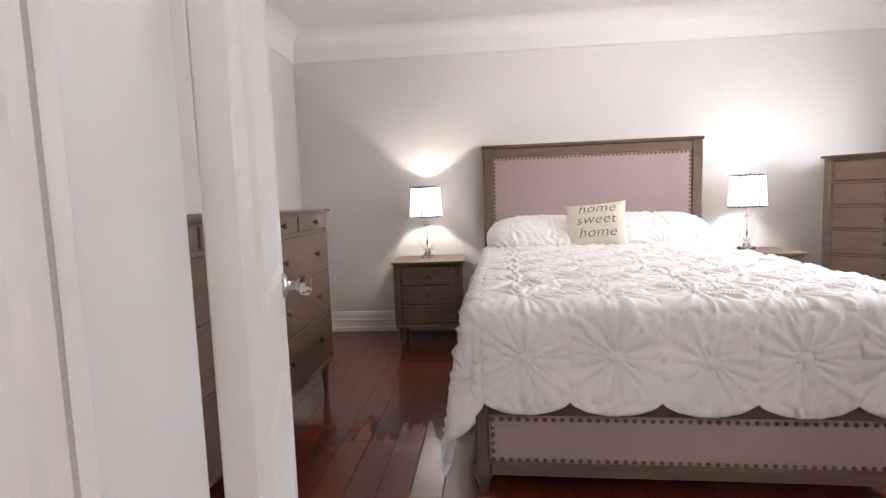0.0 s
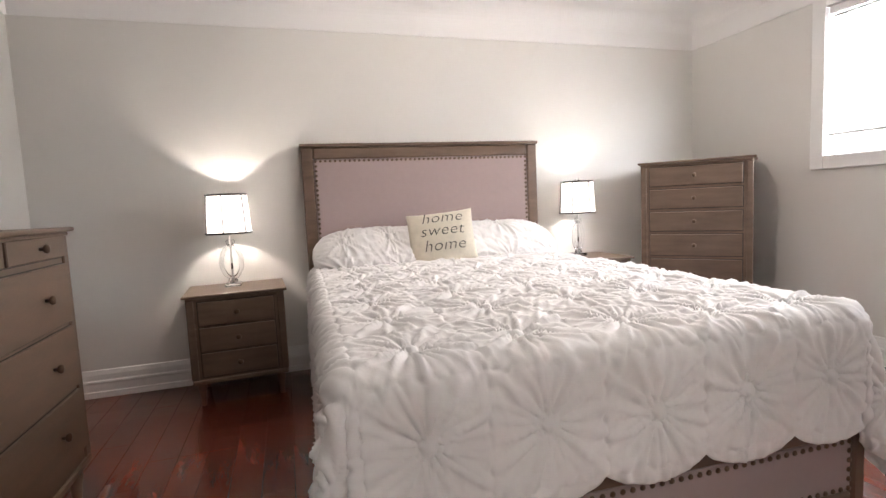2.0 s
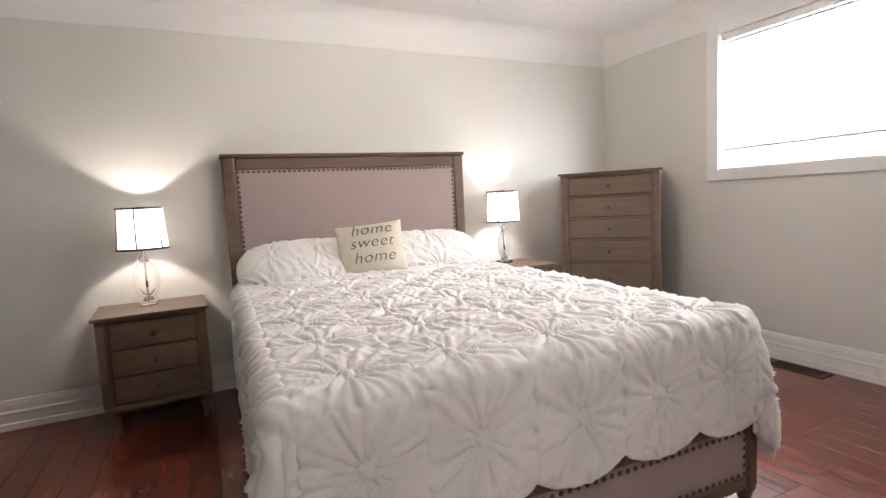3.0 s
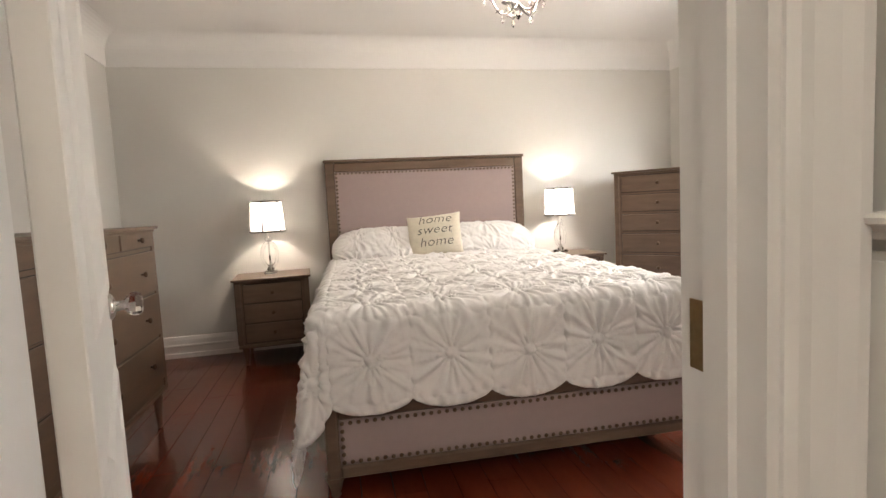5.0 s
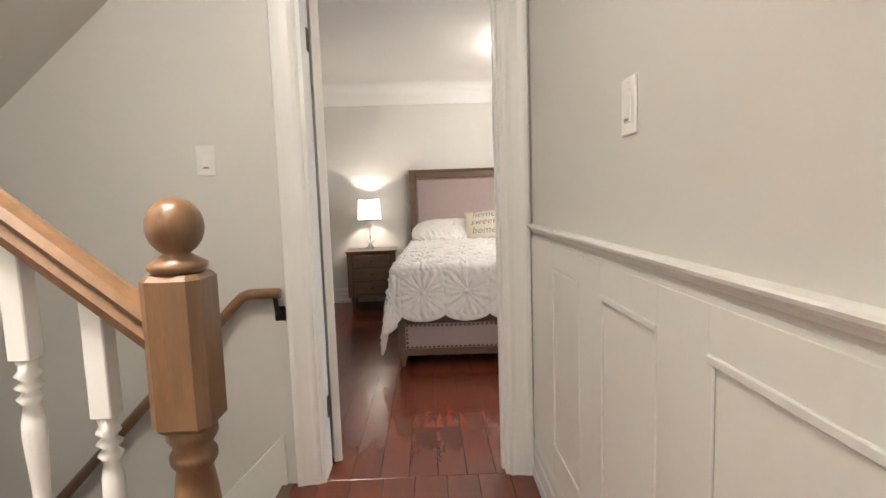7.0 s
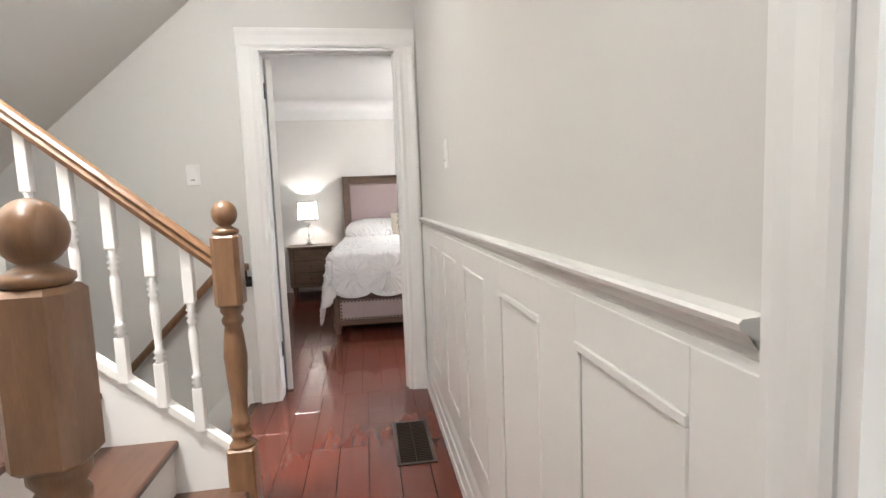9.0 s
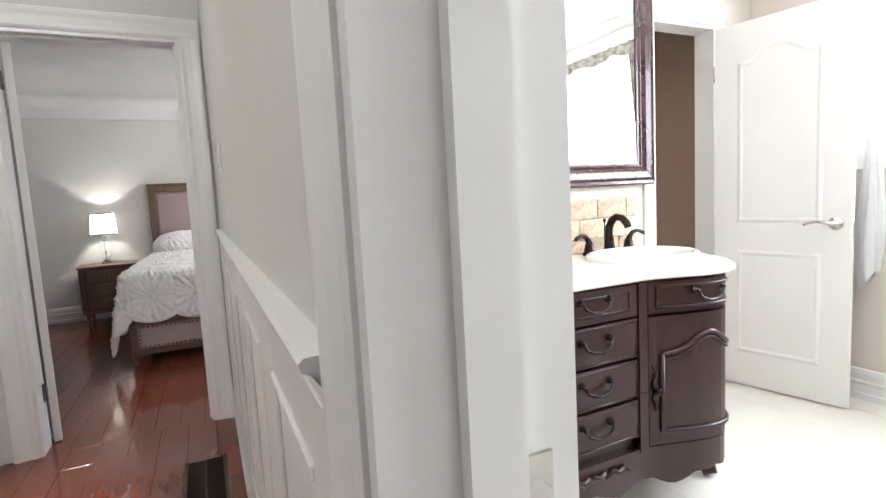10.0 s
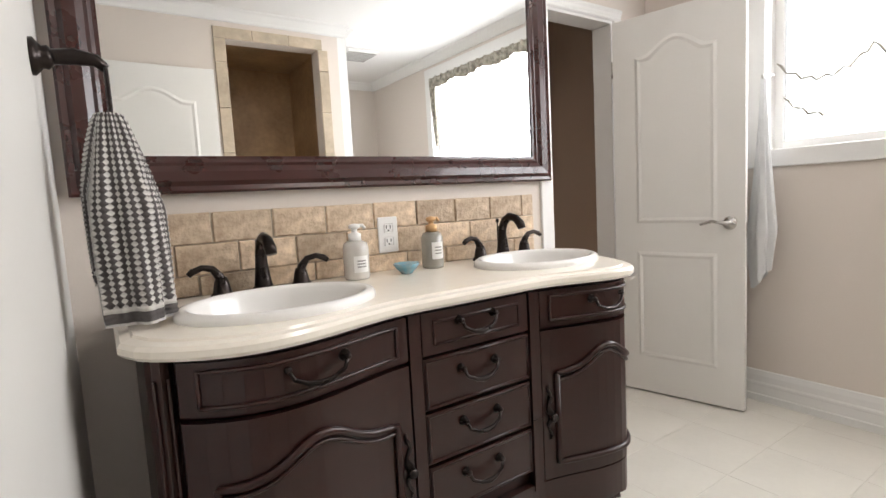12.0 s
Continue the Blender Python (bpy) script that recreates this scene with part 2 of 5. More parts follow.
# bedroom walls, up to the cove
ZW = 2.225
bm = box(BX0 - 0.12, DX, 0.0, 0.12, -0.15, 2.6)
box(DW, BX1 + 0.12, 0.0, 0.12, -0.15, 2.6, bm=bm)
box(DX, DW, 0.0, 0.12, DH_, 2.6, bm=bm)
setting("wall_south_bedroom", bm, M_GREY, "grey painted plaster wall with the bedroom doorway", "wall")
setting("wall_north_bedroom", box(BX0 - 0.12, BX1 + 0.12, BY1, BY1 + 0.12, -0.15, 2.6), M_GREY, "grey painted plaster wall behind the bed", "wall")
setting("wall_west_bedroom", box(BX0 - 0.12, BX0, 0.12, BY1, -0.15, 2.6), M_GREY, "grey painted plaster wall beside the dresser", "wall")
WY0, WY1, WZ0, WZ1 = 1.28, 2.70, 1.262, 2.17     # bedroom window opening
bm = box(BX1, BX1 + 0.14, 0.12, WY0, -0.15, 2.6)
box(BX1, BX1 + 0.14, WY1, BY1, -0.15, 2.6, bm=bm)
box(BX1, BX1 + 0.14, WY0, WY1, -0.15, WZ0, bm=bm)
box(BX1, BX1 + 0.14, WY0, WY1, WZ1, 2.6, bm=bm)
setting("wall_east_bedroom", bm, M_GREY, "grey painted plaster wall with a high window", "wall")
setting("ceiling_bedroom", box(BX0, BX1, BY0, BY1, ZC, ZC + 0.1), M_CEIL, "white painted plaster ceiling", "ceiling")


def cove():
    """The white curved band between walls and ceiling, mitred at the corners."""
    b = bmesh.new()
    prof = [(0.0, ZW), (0.012, ZW), (0.014, ZW + 0.10)]
    for i in range(9):
        a = radians(90 * i / 8)
        prof.append((0.015 + 0.14 * (1 - math.cos(a)), ZW + 0.10 + 0.125 * math.sin(a)))
    prof.append((0.16, ZC - 0.001))
    rings = []
    for d, z in prof:
        rings.append([b.verts.new(p) for p in ((BX0 + d, BY0 + d, z), (BX1 - d, BY0 + d, z), (BX1 - d, BY1 - d, z), (BX0 + d, BY1 - d, z))])
    for r, s in zip(rings, rings[1:]):
        for i in range(4):
            b.faces.new((r[i], r[(i + 1) % 4], s[(i + 1) % 4], s[i]))
    return b


setting("trim_cove", cove(), M_CEIL, "white curved plaster cove under the ceiling", "cove")

# hall and stair walls
setting("wall_north_stairwell", box(-1.75, DX, -0.006, 0.0, -2.6, 2.6), M_HALL, "pale grey wall beside the stairs going down", "wall")
bm = box(DW, HX, -0.006, 0.0, 0, 2.6)
box(DX, DW, -0.006, 0.0, DH_, 2.6, bm=bm)
setting("wall_north_hall", bm, M_HALL, "pale grey wall over the bedroom door", "wall")
bm = box(HX, SX, BD0, 0.0, -0.15, 2.6)
box(HX, SX, -4.6, BD1, -0.15, 2.6, bm=bm)
box(HX, SX, BD1, BD0, 2.05, 2.6, bm=bm)
setting("wall_east_hall", bm, M_HALL, "pale grey hall wall above white wainscot", "wall")
setting("wall_south_hall", box(-2.9, SX, -4.7, -4.6, -0.15, 5), M_HALL, "pale grey wall closing the hall", "wall")
setting("ceiling_hall", box(-0.14, HX, -4.6, 0.0, ZC, ZC + 0.1), M_CEIL, "white hall ceiling", "ceiling")
SOF = [(-0.14, ZC), (-0.31, 2.29), (-1.62, 1.14), (-1.62, 2.6), (-0.14, 2.6)]
setting("ceiling_stairwell", prism(SOF, "y", -1.16, -0.006), M_HALL, "sloped plaster ceiling over the stairs going down", "ceiling")
setting("wall_west_stairwell", box(-1.75, -1.62, -1.30, -0.006, -2.6, 2.6), M_HALL, "pale grey wall at the foot of the stairs", "wall")
setting("wall_west_stairs", box(-2.9, -2.8, -4.6, -1.20, -0.15, 5), M_HALL, "pale grey wall at the head of the stairs", "wall")
setting("wall_south_stairwell", box(-2.8, -0.14, -1.30, -1.16, -2.6, -0.15), M_HALL, "pale wall under the upper flight", "wall")
setting("wall_stairs_upper", box(-2.8, -0.14, -1.16, -1.10, 2.46, 5), M_HALL, "pale grey upper stair wall", "wall")
setting("wall_south_stairs", box(-2.8, -0.14, -2.75, -2.65, -0.15, 5), M_HALL, "pale grey wall beside the upper flight", "wall")
setting("wall_over_hall", box(-0.14, -0.04, -4.6, -1.10, 2.55, 5), M_HALL, "upper wall over the hall ceiling", "wall")
setting("ceiling_stairs", box(-2.9, -0.04, -4.7, -1.0, 5, 5.1), M_CEIL, "white ceiling over the stairs", "ceiling")
setting("floor_stairwell", box(-1.75, -0.14, -1.3, 0, -2.7, -2.6), M_TREAD, "dark lower landing", "floor")

# bath walls
setting("wall_north_bath", box(SX, 2.662, TY, TY + 0.12, -0.15, 2.6), M_BATHWALL, "beige painted wall behind the vanity", "wall")
NY = -1.01
bm = box(2.60, 2.84, NY, NY + 0.12, -0.15, 2.6)
box(3.535, EX + 0.1, NY, NY + 0.12, -0.15, 2.6, bm=bm)
box(2.84, 3.535, NY, NY + 0.12, 2.03, 2.6, bm=bm)
setting("wall_north_bath_recess", bm, M_BATHWALL, "beige painted wall with a closet doorway", "wall")
setting("wall_recess_side", box(2.542, 2.662, TY + 0.12, NY, -0.15, 2.6), M_BATHWALL, "beige return wall", "wall")
bm = box(2.66, EX + 0.1, -0.25, -0.15, -0.15, 2.6)
box(2.60, 2.70, NY + 0.12, -0.15, -0.15, 2.6, bm=bm)
box(EX, EX + 0.1, NY + 0.12, -0.15, -0.15, 2.6, bm=bm)
setting("wall_closet", bm, M_TAUPE, "taupe painted closet walls", "wall")
BWY0, BWY1, BWZ0, BWZ1 = -4.02, -1.66, 1.27, 2.25   # bath window opening
bm = box(EX, EX + 0.14, BWY1, NY, -0.15, 2.6)
box(EX, EX + 0.14, -5.2, BWY0, -0.15, 2.6, bm=bm)
box(EX, EX + 0.14, BWY0, BWY1, -0.15, BWZ0, bm=bm)
box(EX, EX + 0.14, BWY0, BWY1, BWZ1, 2.6, bm=bm)
setting("wall_east_bath", bm, M_BATHWALL, "beige painted wall with a wide window", "wall")
setting("ceiling_bath", box(HX, EX + 0.14, -5.2, -0.15, 2.44, 2.6), M_CEIL, "white bathroom ceiling", "ceiling")
# ---- trim ----
BASE = [(0, 0), (0.018, 0), (0.018, 0.035), (0.013, 0.04), (0.013, 0.085), (0.016, 0.09), (0.016, 0.10), (0.011, 0.108), (0.011, 0.14), (0.006, 0.165), (0, 0.17)]


def baseboard(name, axis, a, b, wall, sign, z=0.0, h=1.0, label="white moulded baseboard along the wall"):
    o = [(wall + sign * p, z + q * h) for p, q in BASE]
    return setting(name, prism(o, axis, a, b), M_WHITE, label, "baseboard")


baseboard("baseboard_north", "x", BX0, BX1, BY1, -1)
baseboard("baseboard_east", "y", BY0, BY1, BX1, -1)
baseboard("baseboard_west", "y", BY0, BY1, BX0, 1)
baseboard("baseboard_south", "x", DW + 0.1, BX1, BY0, 1)
baseboard("baseboard_bath_east", "y", -5.2, NY, EX, -1, h=0.95)
baseboard("baseboard_hall_east", "y", BD0 + 0.065, -0.03, HX, -1, h=1.12)

CAS = [(0, 0), (0, -0.012), (0.012, -0.018), (0.03, -0.016), (0.06, -0.020), (0.08, -0.026), (0.095, -0.026), (0.10, -0.02), (0.10, 0)]


def casing(name, label, x0, x1, h, w, y, sx=1):
    """Moulded frame round a doorway in a wall that faces -y: two legs and a head."""
    bm = prism([(x0 - p * w / 0.1, y + q) for p, q in CAS], "z", 0.0, h)
    prism([(x1 + p * w / 0.1, y + q) for p, q in CAS], "z", 0.0, h, bm=bm)
    prism([(y + q - 0.001, h + p * w / 0.1) for p, q in CAS], "x", x0 - w, x1 + w, bm=bm)
    return setting(name, bm, M_WHITE, label, "door frame")


casing("door_1_casing", "white moulded casing round the bedroom doorway", DX, DW, DH_, 0.10, -0.006)
bm = box(DX, DX + 0.016, -0.012, 0.125, 0, DH_ - 0.002)
box(DW - 0.016, DW, -0.012, 0.125, 0, DH_ - 0.002, bm=bm)
box(DX + 0.016, DW - 0.016, -0.012, 0.125, DH_ - 0.018, DH_ - 0.002, bm=bm)
box(DW - 0.028, DW - 0.016, 0.03, 0.07, 0, DH_ - 0.018, bm=bm)
box(DX + 0.016, DW - 0.028, 0.03, 0.07, DH_ - 0.030, DH_ - 0.018, bm=bm)
jamb = setting("door_1_jamb", bm, M_WHITE, "white door lining with stops", "door frame")
part("strike_plate", box(DW - 0.019, DW - 0.0155, 0.075, 0.105, 0.86, 0.95), M_BRASS, jamb, "aged brass strike plate")
for hz in (0.24, 1.78):
    part("hinge", box(DX + 0.0155, DX + 0.019, 0.085, 0.122, hz, hz + 0.09), M_DARK, jamb, "dark aged hinge leaf")

# bath doorway from the hall
bm = prism([(HX + q * 0.6, BD0 + p * 0.65) for p, q in CAS], "z", 0.0, 2.05)
prism([(HX + q * 0.6, BD1 - p * 0.65) for p, q in CAS], "z", 0.0, 2.05, bm=bm)
prism([(HX + q * 0.6, 2.05 + p * 0.65) for p, q in CAS], "y", BD1 - 0.065, BD0 + 0.065, bm=bm)
prism([(SX - q * 0.9, BD0 + 0.006 + p * 0.6) for p, q in CAS], "z", 0.0, 2.05, bm=bm)
prism([(SX - q * 0.9, 2.05 + p * 0.6) for p, q in CAS], "y", BD1 - 0.06, BD0 + 0.06, bm=bm)
setting("door_2_casing", bm, M_WHITE, "white moulded casing round the bathroom doorway", "door frame")
bm = box(HX - 0.003, SX + 0.003, BD0 - 0.016, BD0, 0, 2.05)
box(HX - 0.003, SX + 0.003, BD1, BD1 + 0.016, 0, 2.05, bm=bm)
box(HX - 0.003, SX + 0.003, BD1 + 0.016, BD0 - 0.016, 2.034, 2.05, bm=bm)
box(HX + 0.05, HX + 0.09, BD0 - 0.028, BD0 - 0.016, 0, 2.034, bm=bm)
jamb = setting("door_2_jamb", bm, M_WHITE, "white bathroom door lining", "door frame")
part("strike_plate", box(SX - 0.06, SX - 0.02, BD0 - 0.019, BD0 - 0.0155, 0.90, 0.99), M_NICKEL, jamb, "satin nickel strike plate")

# wainscot on the hall's east wall
ws = setting("wainscot", box(HX - 0.004, HX, BD0 + 0.065, -0.02, 0.0, 1.012), M_CREAM, "white painted wainscot with recessed panels", "wainscot")
edges = [BD0 + 0.065, -2.58, -2.285, -2.11, -1.80, -1.63, -1.32, -1.15, -0.84, -0.67, -0.36, -0.02]
for y0, y1 in zip(edges[0::2], edges[1::2]):
    part("stile", box(HX - 0.0085, HX - 0.004, y0, y1, 0.19, 1.002, 0.001), M_CREAM, ws)
for y0, y1 in zip(edges[1:-1:2], edges[2::2]):
    part("rail", box(HX - 0.0082, HX - 0.004, y0, y1, 0.927, 1.002, 0.001), M_CREAM, ws)
    part("rail", box(HX - 0.0082, HX - 0.004, y0, y1, 0.19, 0.29, 0.002), M_CREAM, ws)
    mo = bmesh.new()
    for (a0, a1, c0, c1) in ((y0, y1, 0.912, 0.927), (y0, y1, 0.29, 0.305), (y0, y0 + 0.015, 0.305, 0.912), (y1 - 0.015, y1, 0.305, 0.912)):
        box(HX - (0.0125 if c0 > 0.8 else 0.0105), HX - 0.004, a0, a1, c0, c1, 0.002, bm=mo)
    part("panel_moulding", mo, M_CREAM, ws)
RAILP = [(HX - p, 1.001 + 0.054 - (0.054 - z) * 0.55) for p, z in ((0, 0), (0.010, 0), (0.012, 0.015), (0.021, 0.028), (0.027, 0.032), (0.029, 0.044), (0.025, 0.051), (0, 0.054))]
setting("trim_chair_rail", prism(RAILP, "y", BD0 + 0.07, -0.026), M_CREAM, "white chair rail capping the wainscot", "chair rail")

# ---- doors ----


def panel_door(name, label, w, h, t, m, mt, knob):
    """A two-panel moulded door with an arched upper panel; hinge edge at the origin, leaf along +x, faces at y = 0 and -t."""
    d = thing(name, label, "door", m)
    leaf = part("leaf", box(0, w, -t, 0, 0.008, h, 0.002), mt, d)
    sx0, sx1 = 0.12, w - 0.12

    def arch(z0, z1, inset, arched, s):
        o = [(sx0 + inset, z0 + inset), (sx1 - inset, z0 + inset)]
        if arched:
            n = 14
            for i in range(n + 1):
                u = i / n
                x = sx1 - inset - u * (sx1 - sx0 - 2 * inset)
                o.append((x, z1 - inset - 0.075 + 0.075 * math.sin(math.pi * min(1, max(0, (u - 0.12) / 0.76))) ** 1.3))
        else:
            o += [(sx1 - inset, z1 - inset), (sx0 + inset, z1 - inset)]
        return o

    for z0, z1, ar in ((0.20, 0.78, False), (0.93, h - 0.13, True)):
        for side in (0, 1):
            f = -t if side == 0 else 0.0
            sg = -1 if side == 0 else 1
            a, b = arch(z0, z1, 0, ar, side), arch(z0, z1, 0.016, ar, side)
            c, e = arch(z0, z1, 0.03, ar, side), arch(z0, z1, 0.05, ar, side)
            bm = bmesh.new()
            rings = []
            for o, dep in ((a, 0.0005), (b, 0.007), (c, 0.0015), (e, 0.0025)):
                rings.append([bm.verts.new((x, f + sg * dep, z)) for x, z in o])
            for r, s in zip(rings, rings[1:]):
                for i in range(len(r)):
                    bm.faces.new((r[i], r[(i + 1) % len(r)], s[(i + 1) % len(r)], s[i]))
            bm.faces.new(rings[-1])
            part("panel", bm, mt, leaf)
    if knob == "crystal":
        for sg, f in ((-1, -t), (1, 0.0)):
            rose = part("rose", lathe([(0.0, 0), (0.029, 0), (0.029, 0.006), (0.022, 0.010), (0.011, 0.014), (0.011, 0.03), (0, 0.03)], 20), M_NICKEL, d, "nickel rose", True, pose(w - 0.065, f, 0.895, -90 if sg == 1 else 90))
            part("knob", lathe([(0.010, 0.028), (0.016, 0.032), (0.026, 0.042), (0.028, 0.054), (0.024, 0.063), (0.012, 0.067)], 10), M_CRYSTAL, rose, "faceted glass knob")
    else:
        for sg, f in ((-1, -t), (1, 0.0)):
            rose = part("rose", lathe([(0.0, 0), (0.032, 0), (0.032, 0.005), (0.025, 0.012), (0.012, 0.016), (0.012, 0.04), (0, 0.042)], 22), M_NICKEL, d, "satin nickel rose", True, pose(w - 0.065, f, 0.93, -90 if sg == 1 else 90))
            part("lever", tube([(0, 0, 0.045), (-0.03, 0.004, 0.047), (-0.07, 0.010, 0.045), (-0.105, 0.0, 0.043), (-0.122, -0.006, 0.043)], 0.0085, 8, taper=[1.1, 1, 0.9, 0.8, 0.6]), M_NICKEL, rose, "curved lever", True)
    part("latch", box(w - 0.0015, w + 0.0015, -t * 0.8, -t * 0.2, 0.86, 0.93), M_NICKEL if knob != "crystal" else M_BRASS, leaf, "metal latch plate")
    return d


M_CRYSTAL = glass("crystal", (0.97, 0.97, 0.97), 0.0, 1.5)
M_DOOR = mat("white_door_paint", (0.78, 0.765, 0.73), 0.4, 0.012, 4, 0.03, 120)
panel_door("bedroom_door", "white panelled bedroom door standing wide open", 0.76, 2.015, 0.036, pose(DX + 0.024, 0.138, 0.0, 0, 0, 90 + 20.0), M_DOOR, "crystal")
panel_door("closet_door", "white panelled closet door standing open into the bathroom", 0.635, 2.0, 0.036, pose(3.520, NY - 0.03, 0.0, 0, 0, -77.5), M_DOOR, "lever")
panel_door("bathroom_door", "white panelled bathroom door opened against the wall", 0.73, 2.02, 0.036, pose(SX + 0.05, BD1 + 0.10, 0.0, 0, 0, -1), M_DOOR, "lever")
# closet doorway frame
bm = prism([(3.535 + p * 0.6, NY + q) for p, q in CAS], "z", 0, 2.03)
prism([(NY + q, 2.03 + p * 0.6) for p, q in CAS], "x", 2.78, 3.595, bm=bm)
box(3.521, 3.535, NY - 0.004, NY + 0.12, 0, 2.03, bm=bm)
box(2.84, 2.854, NY - 0.004, NY + 0.12, 0, 2.03, bm=bm)
box(2.854, 3.521, NY - 0.004, NY + 0.12, 2.016, 2.03, bm=bm)
jamb = setting("door_3_casing", bm, M_WHITE, "white casing round the closet doorway", "door frame")
for hz in (0.25, 1.72):
    part("hinge", tube([(3.521, NY - 0.012, hz), (3.521, NY - 0.012, hz + 0.09)], 0.008, 8), M_NICKEL, jamb, "satin nickel hinge")
setting("trim_vanity_wall", box(2.596, 2.664, TY - 0.012, TY + 0.0, 0.0, 2.44, 0.003), M_WHITE, "white corner board at the end of the vanity wall", "trim")

# ---- bedroom window ----


def window_frame(name, label, x, y0, y1, z0, z1, sign):
    """Casing, sash and panes of a window in a wall at x; sign points into the room."""
    w = tagged(new(name), label, "window", kind="structure")
    c = bmesh.new()
    k = 0.085
    for a0, a1, c0, c1 in ((y0 - k, y0, z0 - k, z1 + k), (y1, y1 + k, z0 - k, z1 + k), (y0, y1, z1, z1 + k), (y0, y1, z0 - k, z0)):
        box(min(x, x + sign * 0.02), max(x, x + sign * 0.02), a0, a1, c0, c1, 0.004, bm=c)
    part("window_casing", c, M_WHITE, w, "white painted casing")
    f = bmesh.new()
    o = x - sign * 0.10
    for a0, a1, c0, c1 in ((y0, y0 + 0.04, z0, z1), (y1 - 0.04, y1, z0, z1), (y0 + 0.04, y1 - 0.04, z1 - 0.04, z1), (y0 + 0.04, y1 - 0.04, z0, z0 + 0.04), ((y0 + y1) / 2 - 0.025, (y0 + y1) / 2 + 0.025, z0 + 0.04, z1 - 0.04)):
        box(o - 0.02, o + 0.02, a0, a1, c0, c1, 0.003, bm=f)
    part("window_frame", f, M_WHITE, w, "white sliding sash frame")
    mid = (y0 + y1) / 2
    for a0, a1 in ((y0 + 0.04, mid - 0.025), (mid + 0.025, y1 - 0.04)):
        p = part("pane", box(o - 0.003, o + 0.003, a0, a1, z0 + 0.04, z1 - 0.04), M_GLASS, w, "clear glass pane")
        p.visible_shadow = False
    l = bmesh.new()
    for a0, a1, c0, c1 in ((y0 - 0.001, y0 + 0.002, z0, z1), (y1 - 0.002, y1 + 0.001, z0, z1), (y0, y1, z1 - 0.002, z1 + 0.001), (y0, y1, z0 - 0.001, z0 + 0.002)):
        box(min(x + sign * 0.002, o), max(x + sign * 0.002, o), a0, a1, c0, c1, bm=l)
    part("window_reveal", l, M_WHITE, w)
    return w


window_frame("window_1", "white window high in the bedroom wall", BX1, WY0, WY1, WZ0, WZ1, -1)
blind = thing("venetian_blind", "white slatted blind lowered over the bedroom window", "blind", pose(BX1 + 0.02, (WY0 + WY1) / 2, 0))
hw = (WY1 - WY0) / 2 - 0.01
M_SLAT = mat("white_slat", (0.82, 0.82, 0.81), 0.4, 0.02, 6, 0.02, 60)
part("headrail", box(-0.02, 0.02, -hw, hw, WZ1 - 0.045, WZ1 - 0.004, 0.003), M_SLAT, blind)
part("bottom_rail", box(-0.018, 0.018, -hw, hw, WZ0 + 0.115, WZ0 + 0.135, 0.003), M_SLAT, blind)
slat = mesh_of("slat", box(-0.019, 0.019, -hw, hw, -0.0012, 0.0012), M_SLAT)
nsl = 27
for i in range(nsl):
    s = new("slat", slat)
    s.parent = blind
    s.matrix_basis = pose(0, 0, WZ0 + 0.155 + i * (WZ1 - 0.06 - WZ0 - 0.155) / (nsl - 1), 0, -42, 0)
for y in (-hw * 0.6, 0.0, hw * 0.6):
    part("cord", tube([(0.021, y, WZ0 + 0.13), (0.021, y, WZ1 - 0.02)], 0.0012, 5), M_SLAT, blind)

# bath window and its reflection's counterpart
window_frame("window_2", "wide white bathroom window full of daylight", EX, BWY0, BWY1, BWZ0, BWZ1, -1)
# ---- bedroom furniture ----
KNOB = [(0.006, 0), (0.006, 0.010), (0.013, 0.014), (0.015, 0.020), (0.012, 0.026), (0.004, 0.028)]


